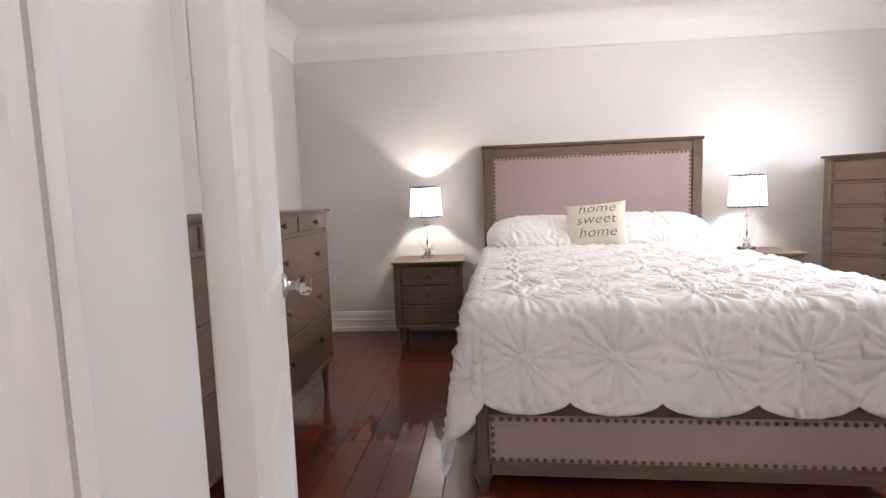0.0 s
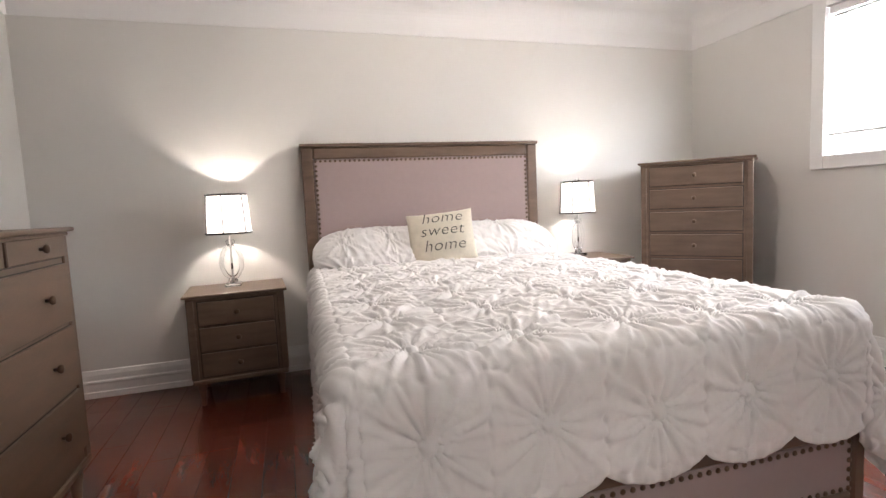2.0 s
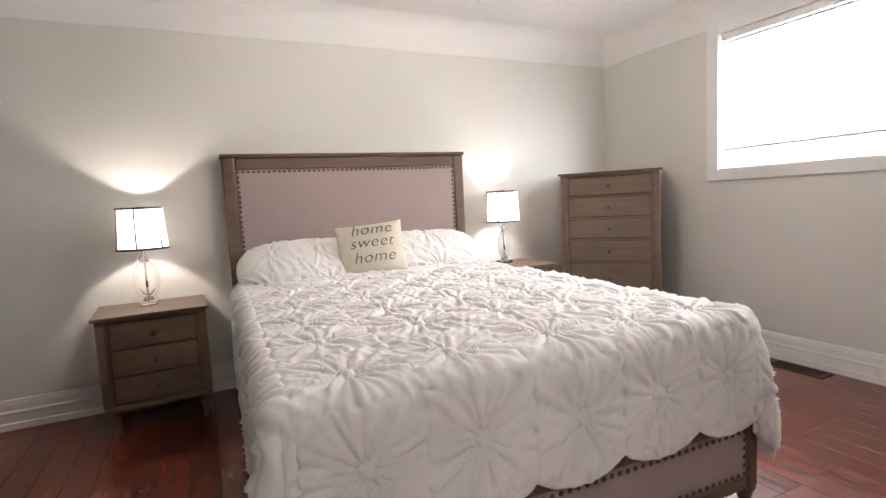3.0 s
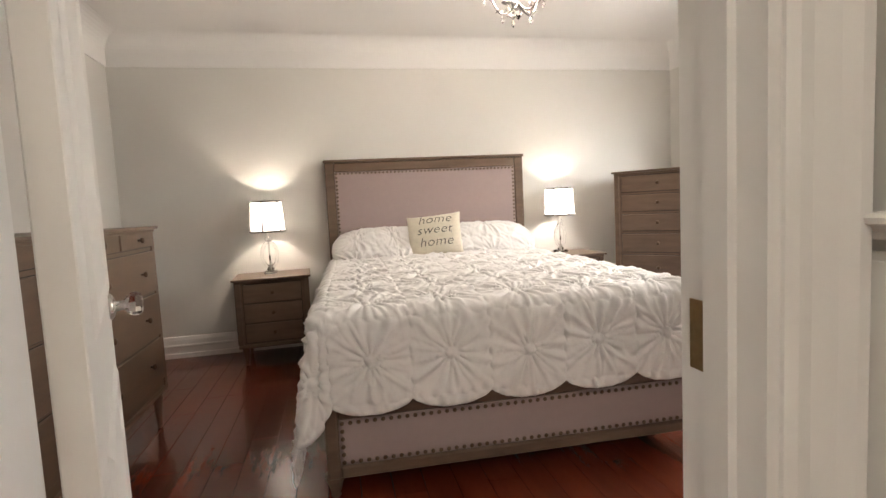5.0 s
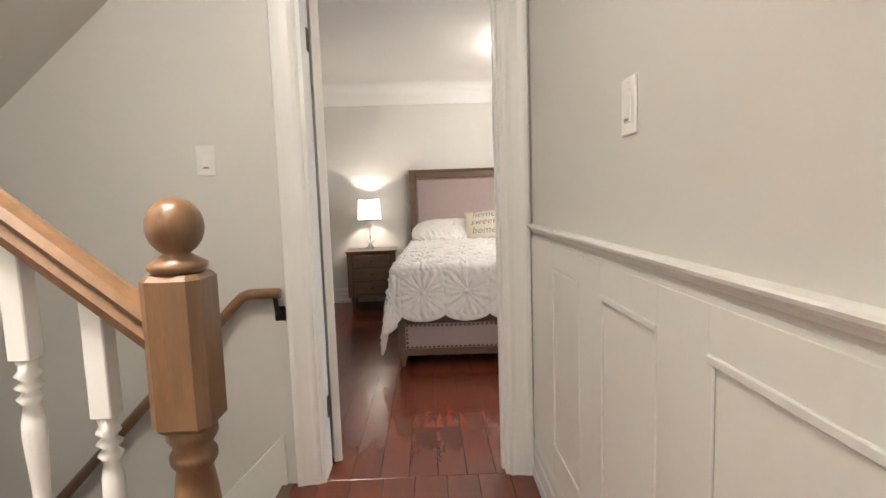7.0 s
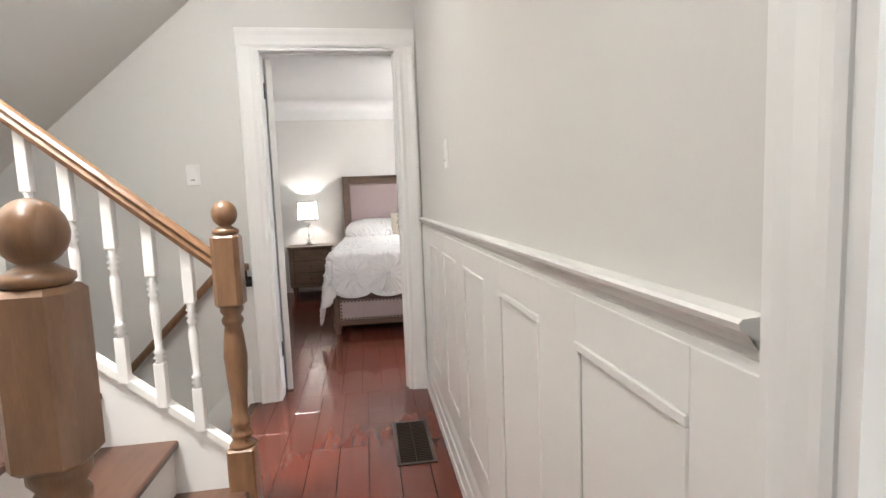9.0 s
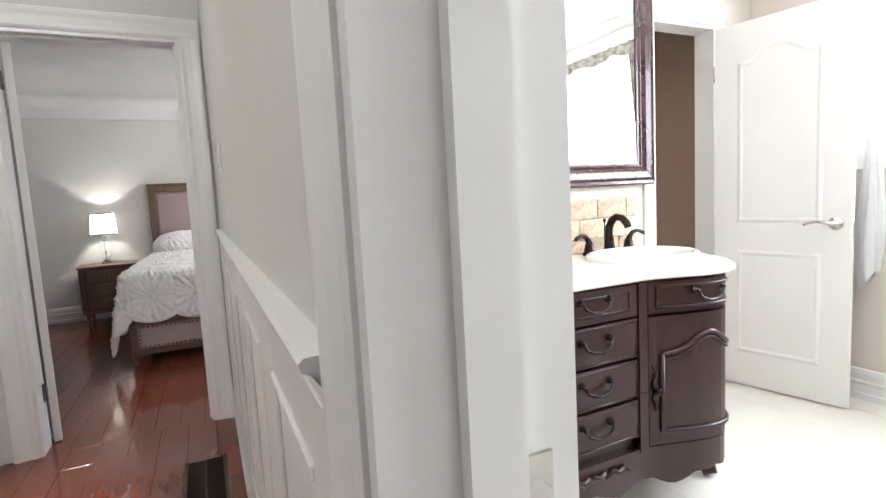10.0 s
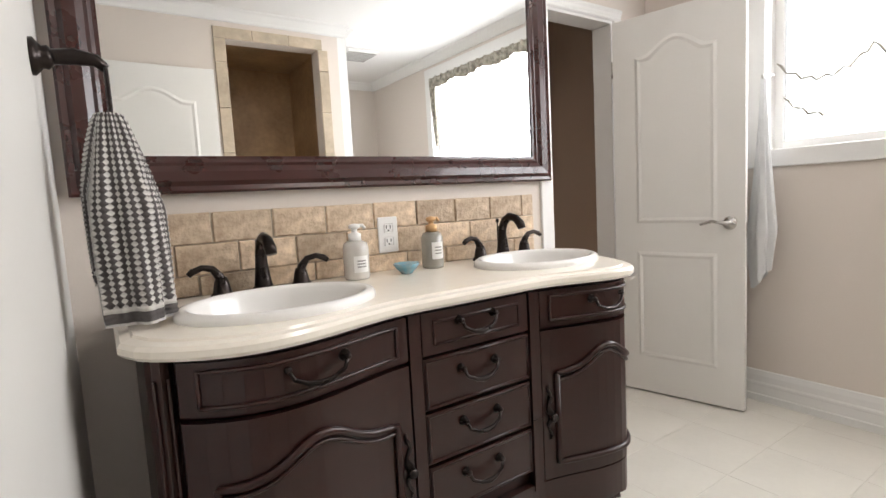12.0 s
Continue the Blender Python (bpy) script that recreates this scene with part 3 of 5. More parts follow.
def chest(name, label, w, d, h, leg, drawers, m, group="", splay=0.0):
    """Chest of drawers, front at y = -d/2; drawers: (x0, x1, z0, z1, knob places)."""
    c = thing(name, label, "chest of drawers" if h > 0.8 else "nightstand", m, group)
    part("carcass", box(-w / 2 + 0.02, w / 2 - 0.02, -d / 2 + 0.015, d / 2, leg, h - 0.022, 0.004), M_OAKGREY, c)
    tp = prism([(-w / 2 - 0.012, -d / 2 - 0.012), (w / 2 + 0.012, -d / 2 - 0.012), (w / 2 + 0.012, d / 2), (-w / 2 - 0.012, d / 2)], "z", h - 0.016, h, bev=0.005)
    box(-w / 2 + 0.004, w / 2 - 0.004, -d / 2 + 0.002, d / 2 - 0.002, h - 0.03, h - 0.0165, 0.003, bm=tp)
    part("top", tp, M_OAKH, c)
    bp = box(-w / 2 + 0.008, w / 2 - 0.008, -d / 2 + 0.004, d / 2 - 0.004, leg - 0.004, leg + 0.022, 0.005)
    part("base_moulding", bp, M_OAKH, c)
    for sx in (-1, 1):
        part("corner_post", box(sx * (w / 2 - 0.024) - 0.02, sx * (w / 2 - 0.024) + 0.02, -d / 2 + 0.008, -d / 2 + 0.03, leg + 0.022, h - 0.03, 0.004), M_OAKGREY, c)
    lg = [(0.010, 0), (0.014, 0.012), (0.012, 0.02), (0.020, leg * 0.65), (0.026, leg * 0.80), (0.022, leg * 0.86), (0.028, leg)]
    for sx in (-1, 1):
        for sy in (-1, 1):
            part("leg", lathe(lg, 14), M_OAKGREY, c, smooth=True, m=pose(sx * (w / 2 - 0.05), sy * (d / 2 - 0.05), 0))
    for x0, x1, z0, z1, ks in drawers:
        f = -d / 2 + 0.006
        dr = part("drawer", box(x0, x1, f, f + 0.02, z0, z1, 0.003), M_OAKH, c)
        # Dark sheet standing in for the shade round the drawer front.
        gap = box(x0 - 0.004, x1 + 0.004, f + 0.0085, f + 0.012, z0 - 0.004, z1 + 0.004)
        part("drawer_gap", gap, M_DARK, dr)
        for kx in ks:
            part("knob", lathe(KNOB, 14), M_KNOB, dr, "dark aged metal knob", True, pose(kx, f, (z0 + z1) / 2, 90))
    return c


M_SILVER = mat("antique_silver", (0.30, 0.29, 0.28), 0.3, 0.2, 40, 0.02, 90, metal=0.9)
M_KNOB = mat("aged_knob", (0.10, 0.06, 0.035), 0.4, 0.15, 30, 0.03, 90, metal=0.5)
NH = 0.634
ns = chest("nightstand", "weathered brown wooden nightstand with three drawers", 0.525, 0.43, NH, 0.135,
           [(-0.20, 0.20, 0.172 + i * 0.144, 0.172 + i * 0.144 + 0.132, (0,)) for i in range(3)], pose(-0.15, 3.56, 0, 0, 0, 3), "nightstands")
copy_thing(ns, pose(2.235, 3.565, 0))
zs = [0.16, 0.385, 0.61, 0.785, 0.945, 1.105]
hs_ = [0.215, 0.215, 0.165, 0.15, 0.15, 0.145]
chest("tall_chest", "tall weathered brown chest of six drawers set across the corner", 0.71, 0.42, 1.292, 0.12,
      [(-0.29, 0.29, z + 0.015, z + hh - 0.0, (0,)) for z, hh in zip(zs, hs_)], pose(3.022, 3.292, 0, 0, 0, -50))
dl = []
for c in (0, 1):
    x0 = -0.82 + c * 0.835
    dl += [(x0, x0 + 0.395, 0.955, 1.03, (x0 + 0.2,)), (x0 + 0.41, x0 + 0.805, 0.955, 1.03, (x0 + 0.61,))]
    dl += [(x0, x0 + 0.805, z, z + hh, (x0 + 0.2, x0 + 0.61)) for z, hh in ((0.265, 0.215), (0.495, 0.215), (0.725, 0.205))]
chest("dresser", "long weathered brown double dresser with round knobs against the wall", 1.70, 0.58, 1.056, 0.20, dl, pose(-0.872, 1.585, 0, 0, 0, 90))


def lamp():
    """Bedside lamp: crystal foot, glass oval body round a metal stem, drum shade with dark trim."""
    l = thing("table_lamp", "lit crystal table lamp with a white drum shade on the nightstand", "lamp", pose(-0.168, 3.60, NH + 0.001), "bedside lamps")
    part("base", box(-0.045, 0.045, -0.045, 0.045, 0, 0.022, 0.005), M_CRYSTAL, l, "square clear crystal foot")
    part("body_neck", lathe([(0.022, 0.022), (0.028, 0.035), (0.016, 0.05)], 12), M_CRYSTAL, l)
    ring = bmesh.new()
    pts = [(0.056 * math.sin(a), 0, 0.145 - 0.095 * math.cos(a)) for a in [2 * math.pi * i / 28 for i in range(29)]]
    tube(pts, 0.012, 8, bm=ring)
    part("body", ring, M_CRYSTAL, l, "oval clear glass ring", True)
    part("stem", tube([(0, 0, 0.022), (0, 0, 0.34)], 0.006, 8), M_NICKEL, l, "polished metal stem", True)
    part("collar", lathe([(0.014, 0.245), (0.026, 0.255), (0.026, 0.275), (0.014, 0.285)], 12), M_CRYSTAL, l)
    n = 40
    rr, hh = (0.128, 0.113), (0.322, 0.548)
    sh = bmesh.new()
    a = [[sh.verts.new((r * math.cos(2 * math.pi * i / n), r * math.sin(2 * math.pi * i / n), z)) for i in range(n)] for r, z in zip(rr, hh)]
    for i in range(n):
        sh.faces.new((a[0][i], a[0][(i + 1) % n], a[1][(i + 1) % n], a[1][i]))
    shade = part("shade", sh, M_SHADE, l, "white fabric drum shade", True)
    for r, z in zip(rr, hh):
        part("trim_ring", tube([(r * 1.005 * math.cos(2 * math.pi * i / n), r * 1.005 * math.sin(2 * math.pi * i / n), z) for i in range(n + 1)], 0.0065, 6), M_DARK, shade, "dark trim band", True)
    for i in range(6):
        t = 2 * math.pi * (i + 0.35) / 6
        part("rib", tube([(rr[0] * 1.006 * math.cos(t), rr[0] * 1.006 * math.sin(t), hh[0]), (rr[1] * 1.006 * math.cos(t), rr[1] * 1.006 * math.sin(t), hh[1])], 0.0042, 5), M_DARK, shade, "dark seam", True)
    sp = bmesh.new()
    for i in range(3):
        t = 2 * math.pi * i / 3
        tube([(0, 0, 0.53), (rr[1] * math.cos(t), rr[1] * math.sin(t), 0.53)], 0.0015, 5, bm=sp)
    part("spider", sp, M_NICKEL, l)
    part("finial", box(-0.013, 0.013, -0.013, 0.013, 0.535, 0.568, 0.004), M_CRYSTAL, l, "clear crystal finial")
    part("bulb", lathe([(0.010, 0.34), (0.011, 0.36), (0.015, 0.385), (0.014, 0.405), (0.009, 0.418), (0.003, 0.422)], 14), M_BULB, l, "glowing bulb", True)
    return l


M_SHADE = thin_cloth("lamp_shade_fabric", 0.42, 220)
M_BULB = glow("bulb_glass", (1, 0.9, 0.78), 5)
lp = lamp()
copy_thing(lp, pose(2.232, 3.62, NH + 0.001, 0, 0, 20))

# bed: origin at the middle of the headboard's foot, foot end towards -y
bed = thing("bed", "wooden bed with mauve linen headboard and footboard edged in brass nails", "bed", pose(1.106, 3.766, 0, 0, 0, -1.7))


def framed_panel(name, w, z0, z1, y0, y1, k, label, top=0.0):
    """Upholstered panel in a wooden frame with a row of nails round it."""
    fr = part(name, box(-w / 2 + k, w / 2 - k, y0 + 0.006, y1 - 0.012, z0 + k, z1 - k, 0.012, seg=2), M_LINEN, bed, label)
    for sx in (-1, 1):
        part("stile", box(min(sx * (w / 2 - k), sx * w / 2), max(sx * (w / 2 - k), sx * w / 2), y0, y1, z0, z1, 0.008), M_OAKGREY, fr, "weathered brown wood")
    for r0, r1 in ((z1 - k, z1 - 0.001), (z0 + 0.001, z0 + k)):
        part("rail", box(-w / 2 + k, w / 2 - k, y0 + 0.003, y1 - 0.003, r0, r1, 0.008), M_OAKH, fr, "weathered brown wood")
    part("cap_rail", box(-w / 2 - top, w / 2 + top, y0 - 0.012, y1 + 0.006, z1, z1 + 0.022, 0.006), M_OAKH, fr, "weathered brown wood")
    x0, x1, c0, c1 = -w / 2 + k + 0.014, w / 2 - k - 0.014, z0 + k + 0.014, z1 - k - 0.014
    pts = []
    nx, nz = round((x1 - x0) / 0.031), max(2, round((c1 - c0) / 0.031))
    pts += [(x0 + (x1 - x0) * i / nx, c) for i in range(nx + 1) for c in (c0, c1)]
    pts += [(x, c0 + (c1 - c0) * i / nz) for i in range(1, nz) for x in (x0, x1)]
    for x, z in pts:
        o = new("nail_head", NAIL)
        o.parent = fr
        o.matrix_basis = pose(x, y0 + 0.006, z, 90)
    return fr


M_NAIL = mat("dark_brass_nail", (0.19, 0.13, 0.085), 0.35, 0.2, 30, 0.0, 80, metal=0.7)
NAIL = mesh_of("nail_head", lathe([(0.0092, 0), (0.008, 0.003), (0.004, 0.006)], 8), M_NAIL, True)
framed_panel("headboard", 1.645, 0.30, 1.468, -0.085, -0.005, 0.075, "mauve linen headboard panel", 0.008)
framed_panel("footboard", 1.58, 0.075, 0.355, -2.37, -2.30, 0.05, "mauve linen footboard panel", 0.012)
for sx in (-1, 1):
    part("side_rail", box(sx * 0.77 - 0.02, sx * 0.77 + 0.02, -2.30, -0.085, 0.13, 0.33, 0.005), M_OAKH, bed)
    part("leg", box(sx * 0.78 - 0.035, sx * 0.78 + 0.035, -0.085, -0.005, 0, 0.30, 0.006), M_OAKGREY, bed)
    part("leg", lathe([(0.016, 0), (0.020, 0.01), (0.016, 0.02), (0.030, 0.10), (0.038, 0.125), (0.030, 0.135), (0.040, 0.15)], 14), M_OAKGREY, bed, smooth=True, m=pose(sx * 0.765, -2.335, -0.002) @ Matrix.Diagonal((1, 1, 0.6, 1)))
part("mattress", box(-0.755, 0.755, -2.29, -0.10, 0.30, 0.66, 0.06, seg=3), M_COVER, bed, "white mattress")

# ruched cover
CELL = 0.305


def ruche(u, v, seed=0):
    """Relief of gathered rosettes on a grid of cells: pinched knots, radial folds, stitched joints."""
    iu, iv = np.floor(u / CELL), np.floor(v / CELL)
    h = lambda a, b, k: np.modf(np.abs(np.sin(a * 127.1 + b * 311.7 + k * 74.7 + seed) * 43758.5453))[0]
    du = u - (iu + 0.5) * CELL + (h(iu, iv, 1) - 0.5) * 0.03
    dv = v - (iv + 0.5) * CELL + (h(iu, iv, 2) - 0.5) * 0.03
    r, th = np.hypot(du, dv), np.arctan2(dv, du)
    ph = 6.28 * h(iu, iv, 3)
    n = np.floor(10 + 4 * h(iu, iv, 4))
    ed = np.minimum(np.minimum(u - iu * CELL, (iu + 1) * CELL - u), np.minimum(v - iv * CELL, (iv + 1) * CELL - v))
    big = np.sin(17 * u + 3 * np.sin(7 * v + seed)) * np.sin(15 * v + 2.5 * np.sin(8 * u))
    wob = ph + 0.8 * np.sin(2 * th + ph * 2) + 0.7 * np.sin(9 * r + ph) + 0.45 * big
    reach = 0.165 + 0.10 * (0.5 + 0.5 * np.sin(n * 0.61 * th + ph * 3))
    env = np.clip(r / 0.03, 0, 1) * np.clip(1.15 - r / reach, 0, 1)
    sharp = 1 - np.abs(np.sin(n * th / 2 + wob)) ** 0.36
    fine = 1 - np.abs(np.sin((n + 5) * th / 2 - 1.7 * wob)) ** 0.6
    d = 0.012 * (1 - np.exp(-(r / 0.05) ** 2)) * np.clip(1.3 - r / 0.34, 0.3, 1)
    d += env * (0.027 * (sharp - 0.3) + 0.014 * (fine - 0.3))
    d += 0.015 * np.exp(-(r / 0.017) ** 4)
    d -= 0.0045 * np.exp(-(ed / 0.008) ** 2) * (0.6 + 0.4 * np.sin(50 * (u + v)))
    far = np.clip((r - 0.06) / 0.08, 0, 1)
    d += far * 0.004 * big
    cr = np.sin(33 * u + 9 * v + 4 * np.sin(11 * v + 2 * np.sin(9 * u)))
    d += far * 0.0042 * (1 - np.abs(cr) ** 0.5)
    cr = np.sin(29 * v - 12 * u + 4 * np.sin(13 * u + 1.5 * np.sin(10 * v)))
    d += far * 0.0040 * (1 - np.abs(cr) ** 0.5)
    gath = np.where(np.abs(du) > np.abs(dv), dv, du)
    d += 0.0035 * np.sin(105 * gath + 3 * wob) * np.exp(-(ed / 0.035) ** 2)
    return d


def bed_cover():
    w, l, zt = 0.765, 2.065, 0.708
    nu, nv = 460, 430
    s, t = np.meshgrid(np.linspace(-1, 1, nu), np.linspace(0, 1, nv))
    w = np.where(s > 0, 0.725, w)
    side, foot = np.where(s > 0, 0.38, 0.47), 0.362
    v0 = t * (l + foot)
    u0 = s * (w + side)
    hem_s = 0.032 * np.abs(np.sin(np.pi * v0 / CELL)) ** 0.6
    hem_f = 0.05 * np.abs(np.sin(np.pi * (u0 - 0.1525) / CELL)) ** 0.6
    u = np.where(np.abs(s) * (w + side) > w, np.sign(s) * (w + (np.abs(u0) - w) * (1 + hem_s / side)), u0)
    v = np.where(v0 > l, l + (v0 - l) * (1 + hem_f / foot), v0)
    cu, cv = np.clip(u, -w, w), np.minimum(v, l)
    eu, ev = u - cu, v - cv
    d = np.hypot(eu, ev)
    dn = np.maximum(d, 1e-6)
    nx, ny = eu / dn, ev / dn
    R = 0.055
    q = np.minimum(d, R * np.pi / 2)
    rest = np.maximum(d - R * np.pi / 2, 0)
    corner = np.clip(np.minimum(np.abs(nx), ny) * 2.2, 0, 1)
    out = R * np.sin(q / R) + rest * (0.03 + np.where(s < 0, 0.17, 0.04) * corner)
    down = R * (1 - np.cos(q / R)) + rest * np.sqrt(1 - 0.06 ** 2)
    ang = np.arctan2(ny, np.abs(nx))
    out = out + corner * 0.035 * np.sin(9 * ang) * np.clip(rest / 0.2, 0, 1)
    # edge of the mattress crowns softly
    z = zt - down + 0.02 * (1 - (cu / w) ** 2) * np.clip(cv / 0.4, 0, 1) * np.clip((l - cv) / 0.3, 0, 1)
    x, y = cu + nx * out, cv + ny * out
    # normal by differences, then the relief
    P = np.stack([x, y, z], -1)
    N = np.cross(np.gradient(P, axis=1), np.gradient(P, axis=0))
    N /= np.maximum(np.linalg.norm(N, axis=-1, keepdims=True), 1e-9)
    N *= np.sign(N[nv // 2, nu // 2, 2])
    rel = ruche(u + 0.1525, v - (l + 0.215) + 20.5 * CELL)
    hem = np.clip((1 - np.abs(s)) / 0.01, 0, 1) * np.clip((1 - t) / 0.006, 0, 1)
    P = P + N * (rel * (0.4 + 0.6 * hem))[..., None]
    return P[..., 0], -0.27 - P[..., 1], P[..., 2]


X, Y, Z = bed_cover()
cover = grid_mesh("bed_cover", X, Y, Z, M_COVER)
cover.matrix_basis = bed.matrix_basis
tagged(cover, "white ruched cotton bed cover gathered into rosettes, spread over the mattress", "bed cover")
sol = cover.modifiers.new("thickness", "SOLIDIFY")
sol.thickness, sol.offset = 0.004, -1


def sham(x, seed, rz):
    n, k = 150, 110
    a, b = np.meshgrid(np.linspace(-1, 1, n), np.linspace(0, 2 * np.pi, k, endpoint=False))
    half = 0.415
    ends = (1 - np.abs(a) ** 3.2) ** 0.45
    ry, rz_ = 0.22, 0.115
    cb, sb = np.cos(b), np.sin(b)
    sx = np.sign(cb) * np.abs(cb) ** 0.8
    X = a * half
    rel = ruche(a * half + seed, b * 0.20 + seed * 2, seed) * 0.9
    Y = (ry + rel) * sx * ends
    Z = (rz_ + rel) * np.sign(sb) * np.abs(sb) ** 0.9 * ends
    c = math.radians(30)
    Y2, Z2 = Y * math.cos(c) - Z * math.sin(c), Y * math.sin(c) + Z * math.cos(c)
    ob = grid_mesh("pillow", X.T, Y2.T, Z2.T, M_COVER, wrap=True)
    ob.matrix_basis = bed.matrix_basis @ pose(x, -0.33, 0.775, 0, 0, rz)
    return tagged(ob, "white ruched pillow leaning on the headboard", "pillow", "bed pillows")


sham(-0.385, 1.0, 2)
sham(0.385, 5.0, -2)


def cushion():
    """Square cream cushion with three lines of black script."""
    c = thing("cushion", "cream cushion with home sweet home in black script on the bed", "cushion", pose(1.060, 3.27, 0.868, 68, -4.5, -16.5))
    n = 50
    a, b = np.meshgrid(np.linspace(-1, 1, n), np.linspace(-1, 1, n))
    th = 0.062 * np.clip((1 - a ** 2) * (1 - b ** 2), 0, 1) ** 0.42
    k = 1 - 0.05 * (1 - np.abs(a * b))
    X, Y = a * 0.205 * (1 - 0.045 * (1 - b ** 2) * np.abs(a)), b * 0.165 * (1 - 0.06 * (1 - a ** 2) * np.abs(b))
    wr = 0.0008 * np.sin(13 * a + 3 * b) * np.sin(9 * b - 2 * a)
    grid_mesh("front", X, Y, th + wr, M_CREAMLINEN, c, "cream linen cover")
    grid_mesh("back", X[:, ::-1], Y, -th[:, ::-1] + wr * 0, M_CREAMLINEN, c)
    for word, y, x in (("home", 0.078, 0.012), ("sweet", -0.005, 0.005), ("home", -0.098, 0.012)):
        cu = bpy.data.curves.new("script", "FONT")
        cu.body, cu.size, cu.align_x, cu.shear, cu.space_character = word, 0.098, "CENTER", 0.25, 1.05
        cu.extrude, cu.offset = 0.0, -0.0014
        cu.resolution_u = 4
        tmp = new("script", cu)
        bpy.context.view_layer.update()
        me = bpy.data.meshes.new_from_object(tmp.evaluated_get(bpy.context.evaluated_depsgraph_get()))
        bpy.data.objects.remove(tmp)
        b2 = bmesh.new()
        b2.from_mesh(me)
        bmesh.ops.subdivide_edges(b2, edges=[e for e in b2.edges if e.calc_length() > 0.012], cuts=2)
        for v in b2.verts:
            px, py = v.co.x * 1.08 + x, v.co.y + y
            u, w = min(1, abs(px) / 0.205), min(1, abs(py) / 0.165)
            v.co = (px, py, 0.062 * max(0, (1 - u * u) * (1 - w * w)) ** 0.42 + 0.006)
        part("lettering", b2, M_INK, c, "black script reading " + word)
    return c


M_CREAMLINEN = mat("cream_linen", (0.72, 0.66, 0.55), 0.9, 0.04, 40, 0.2, 380)
M_INK = mat("black_thread", (0.02, 0.02, 0.02), 0.8, 0.05)
cushion()


def floor_register(name, label, m, w, l, cream=False):
    r = thing(name, label, "floor vent", m)
    f = bmesh.new()
    k = 0.018
    for a0, a1, c0, c1 in ((-w / 2, -w / 2 + k, -l / 2, l / 2), (w / 2 - k, w / 2, -l / 2, l / 2), (-w / 2 + k, w / 2 - k, -l / 2, -l / 2 + k), (-w / 2 + k, w / 2 - k, l / 2 - k, l / 2)):
        box(a0, a1, c0, c1, 0, 0.007, 0.002, bm=f)
    part("frame", f, M_REG, r, "brown metal frame")
    # Flat dark sheet in place of the shaded opening below the louvres.
    part("duct", box(-w / 2 + k, w / 2 - k, -l / 2 + k, l / 2 - k, 0, 0.0012), M_DARK, r, "dark sheet for the shade under the louvres")
    n = int(l / 0.016)
    for i in range(1, n - 1):
        y = -l / 2 + k + (l - 2 * k) * i / (n - 1)
        part("louvre", box(-w / 2 + k, w / 2 - k, y - 0.0016, y + 0.0016, 0.0012, 0.006), M_REG, r)
    part("bar", box(-0.002, 0.002, -l / 2 + k, l / 2 - k, 0.0062, 0.0068), M_REG, r)
    return r


M_REG = mat("brown_enamel", (0.07, 0.042, 0.03), 0.4, 0.1, 20, 0.03, 80, metal=0.4)
floor_register("floor_register", "brown metal floor register in the hall boards", pose(0.738, -0.70, 0.0), 0.18, 0.44)
floor_register("floor_register", "dark metal floor register under the bedroom window", pose(3.35, 2.10, 0.0), 0.12, 0.32)


def chandelier():
    c = thing("chandelier", "small silver chandelier with crystal drops hanging lit from the ceiling", "chandelier", pose(1.42, 2.33, 0))
    part("canopy", lathe([(0.055, ZC - 0.03), (0.06, ZC - 0.01), (0.06, ZC)], 20), M_SILVER, c, smooth=True)
    part("stem", lathe([(0.012, 2.17), (0.022, 2.18), (0.012, 2.20), (0.008, 2.23), (0.02, 2.26), (0.01, 2.30), (0.006, 2.33), (0.006, ZC - 0.02)], 12), M_SILVER, c, smooth=True)
    part("drop", lathe([(0.003, 2.105), (0.02, 2.125), (0.026, 2.145), (0.012, 2.17)], 8), M_CRYSTAL, c, "hanging crystal drop")
    for i in range(5):
        t = 2 * math.pi * i / 5 + 0.3
        ca, sa = math.cos(t), math.sin(t)
        pts = []
        for k in range(15):
            q = k / 14
            r = 0.012 + 0.175 * q
            z = 2.185 - 0.045 * math.sin(math.pi * min(1, q * 1.35)) + 0.075 * max(0, q - 0.55) / 0.45
            pts.append((r * ca, r * sa, z))
        arm = part("arm", tube(pts, 0.0055, 6), M_SILVER, c, "curved silver arm", True)
        ex, ey, ez = pts[-1]
        part("cup", lathe([(0.008, 0), (0.030, 0.012), (0.034, 0.016), (0.012, 0.02)], 12), M_SILVER, arm, smooth=True, m=pose(ex, ey, ez - 0.004))
        part("candle_bulb", lathe([(0.009, 0.014), (0.009, 0.05), (0.014, 0.065), (0.010, 0.085), (0.002, 0.10)], 10), M_BULB, arm, "glowing candle bulb", True, pose(ex, ey, ez))
        for q, zz in ((6, 0.05), (14, 0.06)):
            px, py, pz = pts[q]
            part("crystal", lathe([(0.002, -zz), (0.013, -zz + 0.014), (0.011, -zz + 0.026), (0.003, -zz + 0.042), (0.002, -0.004)], 6), M_CRYSTAL, arm, "faceted crystal drop", m=pose(px, py, pz))
        lf = bmesh.new()
        for j in range(3):
            u = t + 0.5 * (j - 1)
            tube([(0.10 * ca, 0.10 * sa, 2.15), (0.10 * ca + 0.02 * math.cos(u * 3), 0.10 * sa + 0.02 * math.sin(u * 3), 2.165), (0.10 * ca + 0.034 * math.cos(u * 3), 0.10 * sa + 0.034 * math.sin(u * 3), 2.158)], 0.007, 5, bm=lf, taper=[0.3, 1, 0.2])
        part("leaf_spray", lf, M_SILVER, arm, "silver leaf spray", True)
    return c


chandelier()
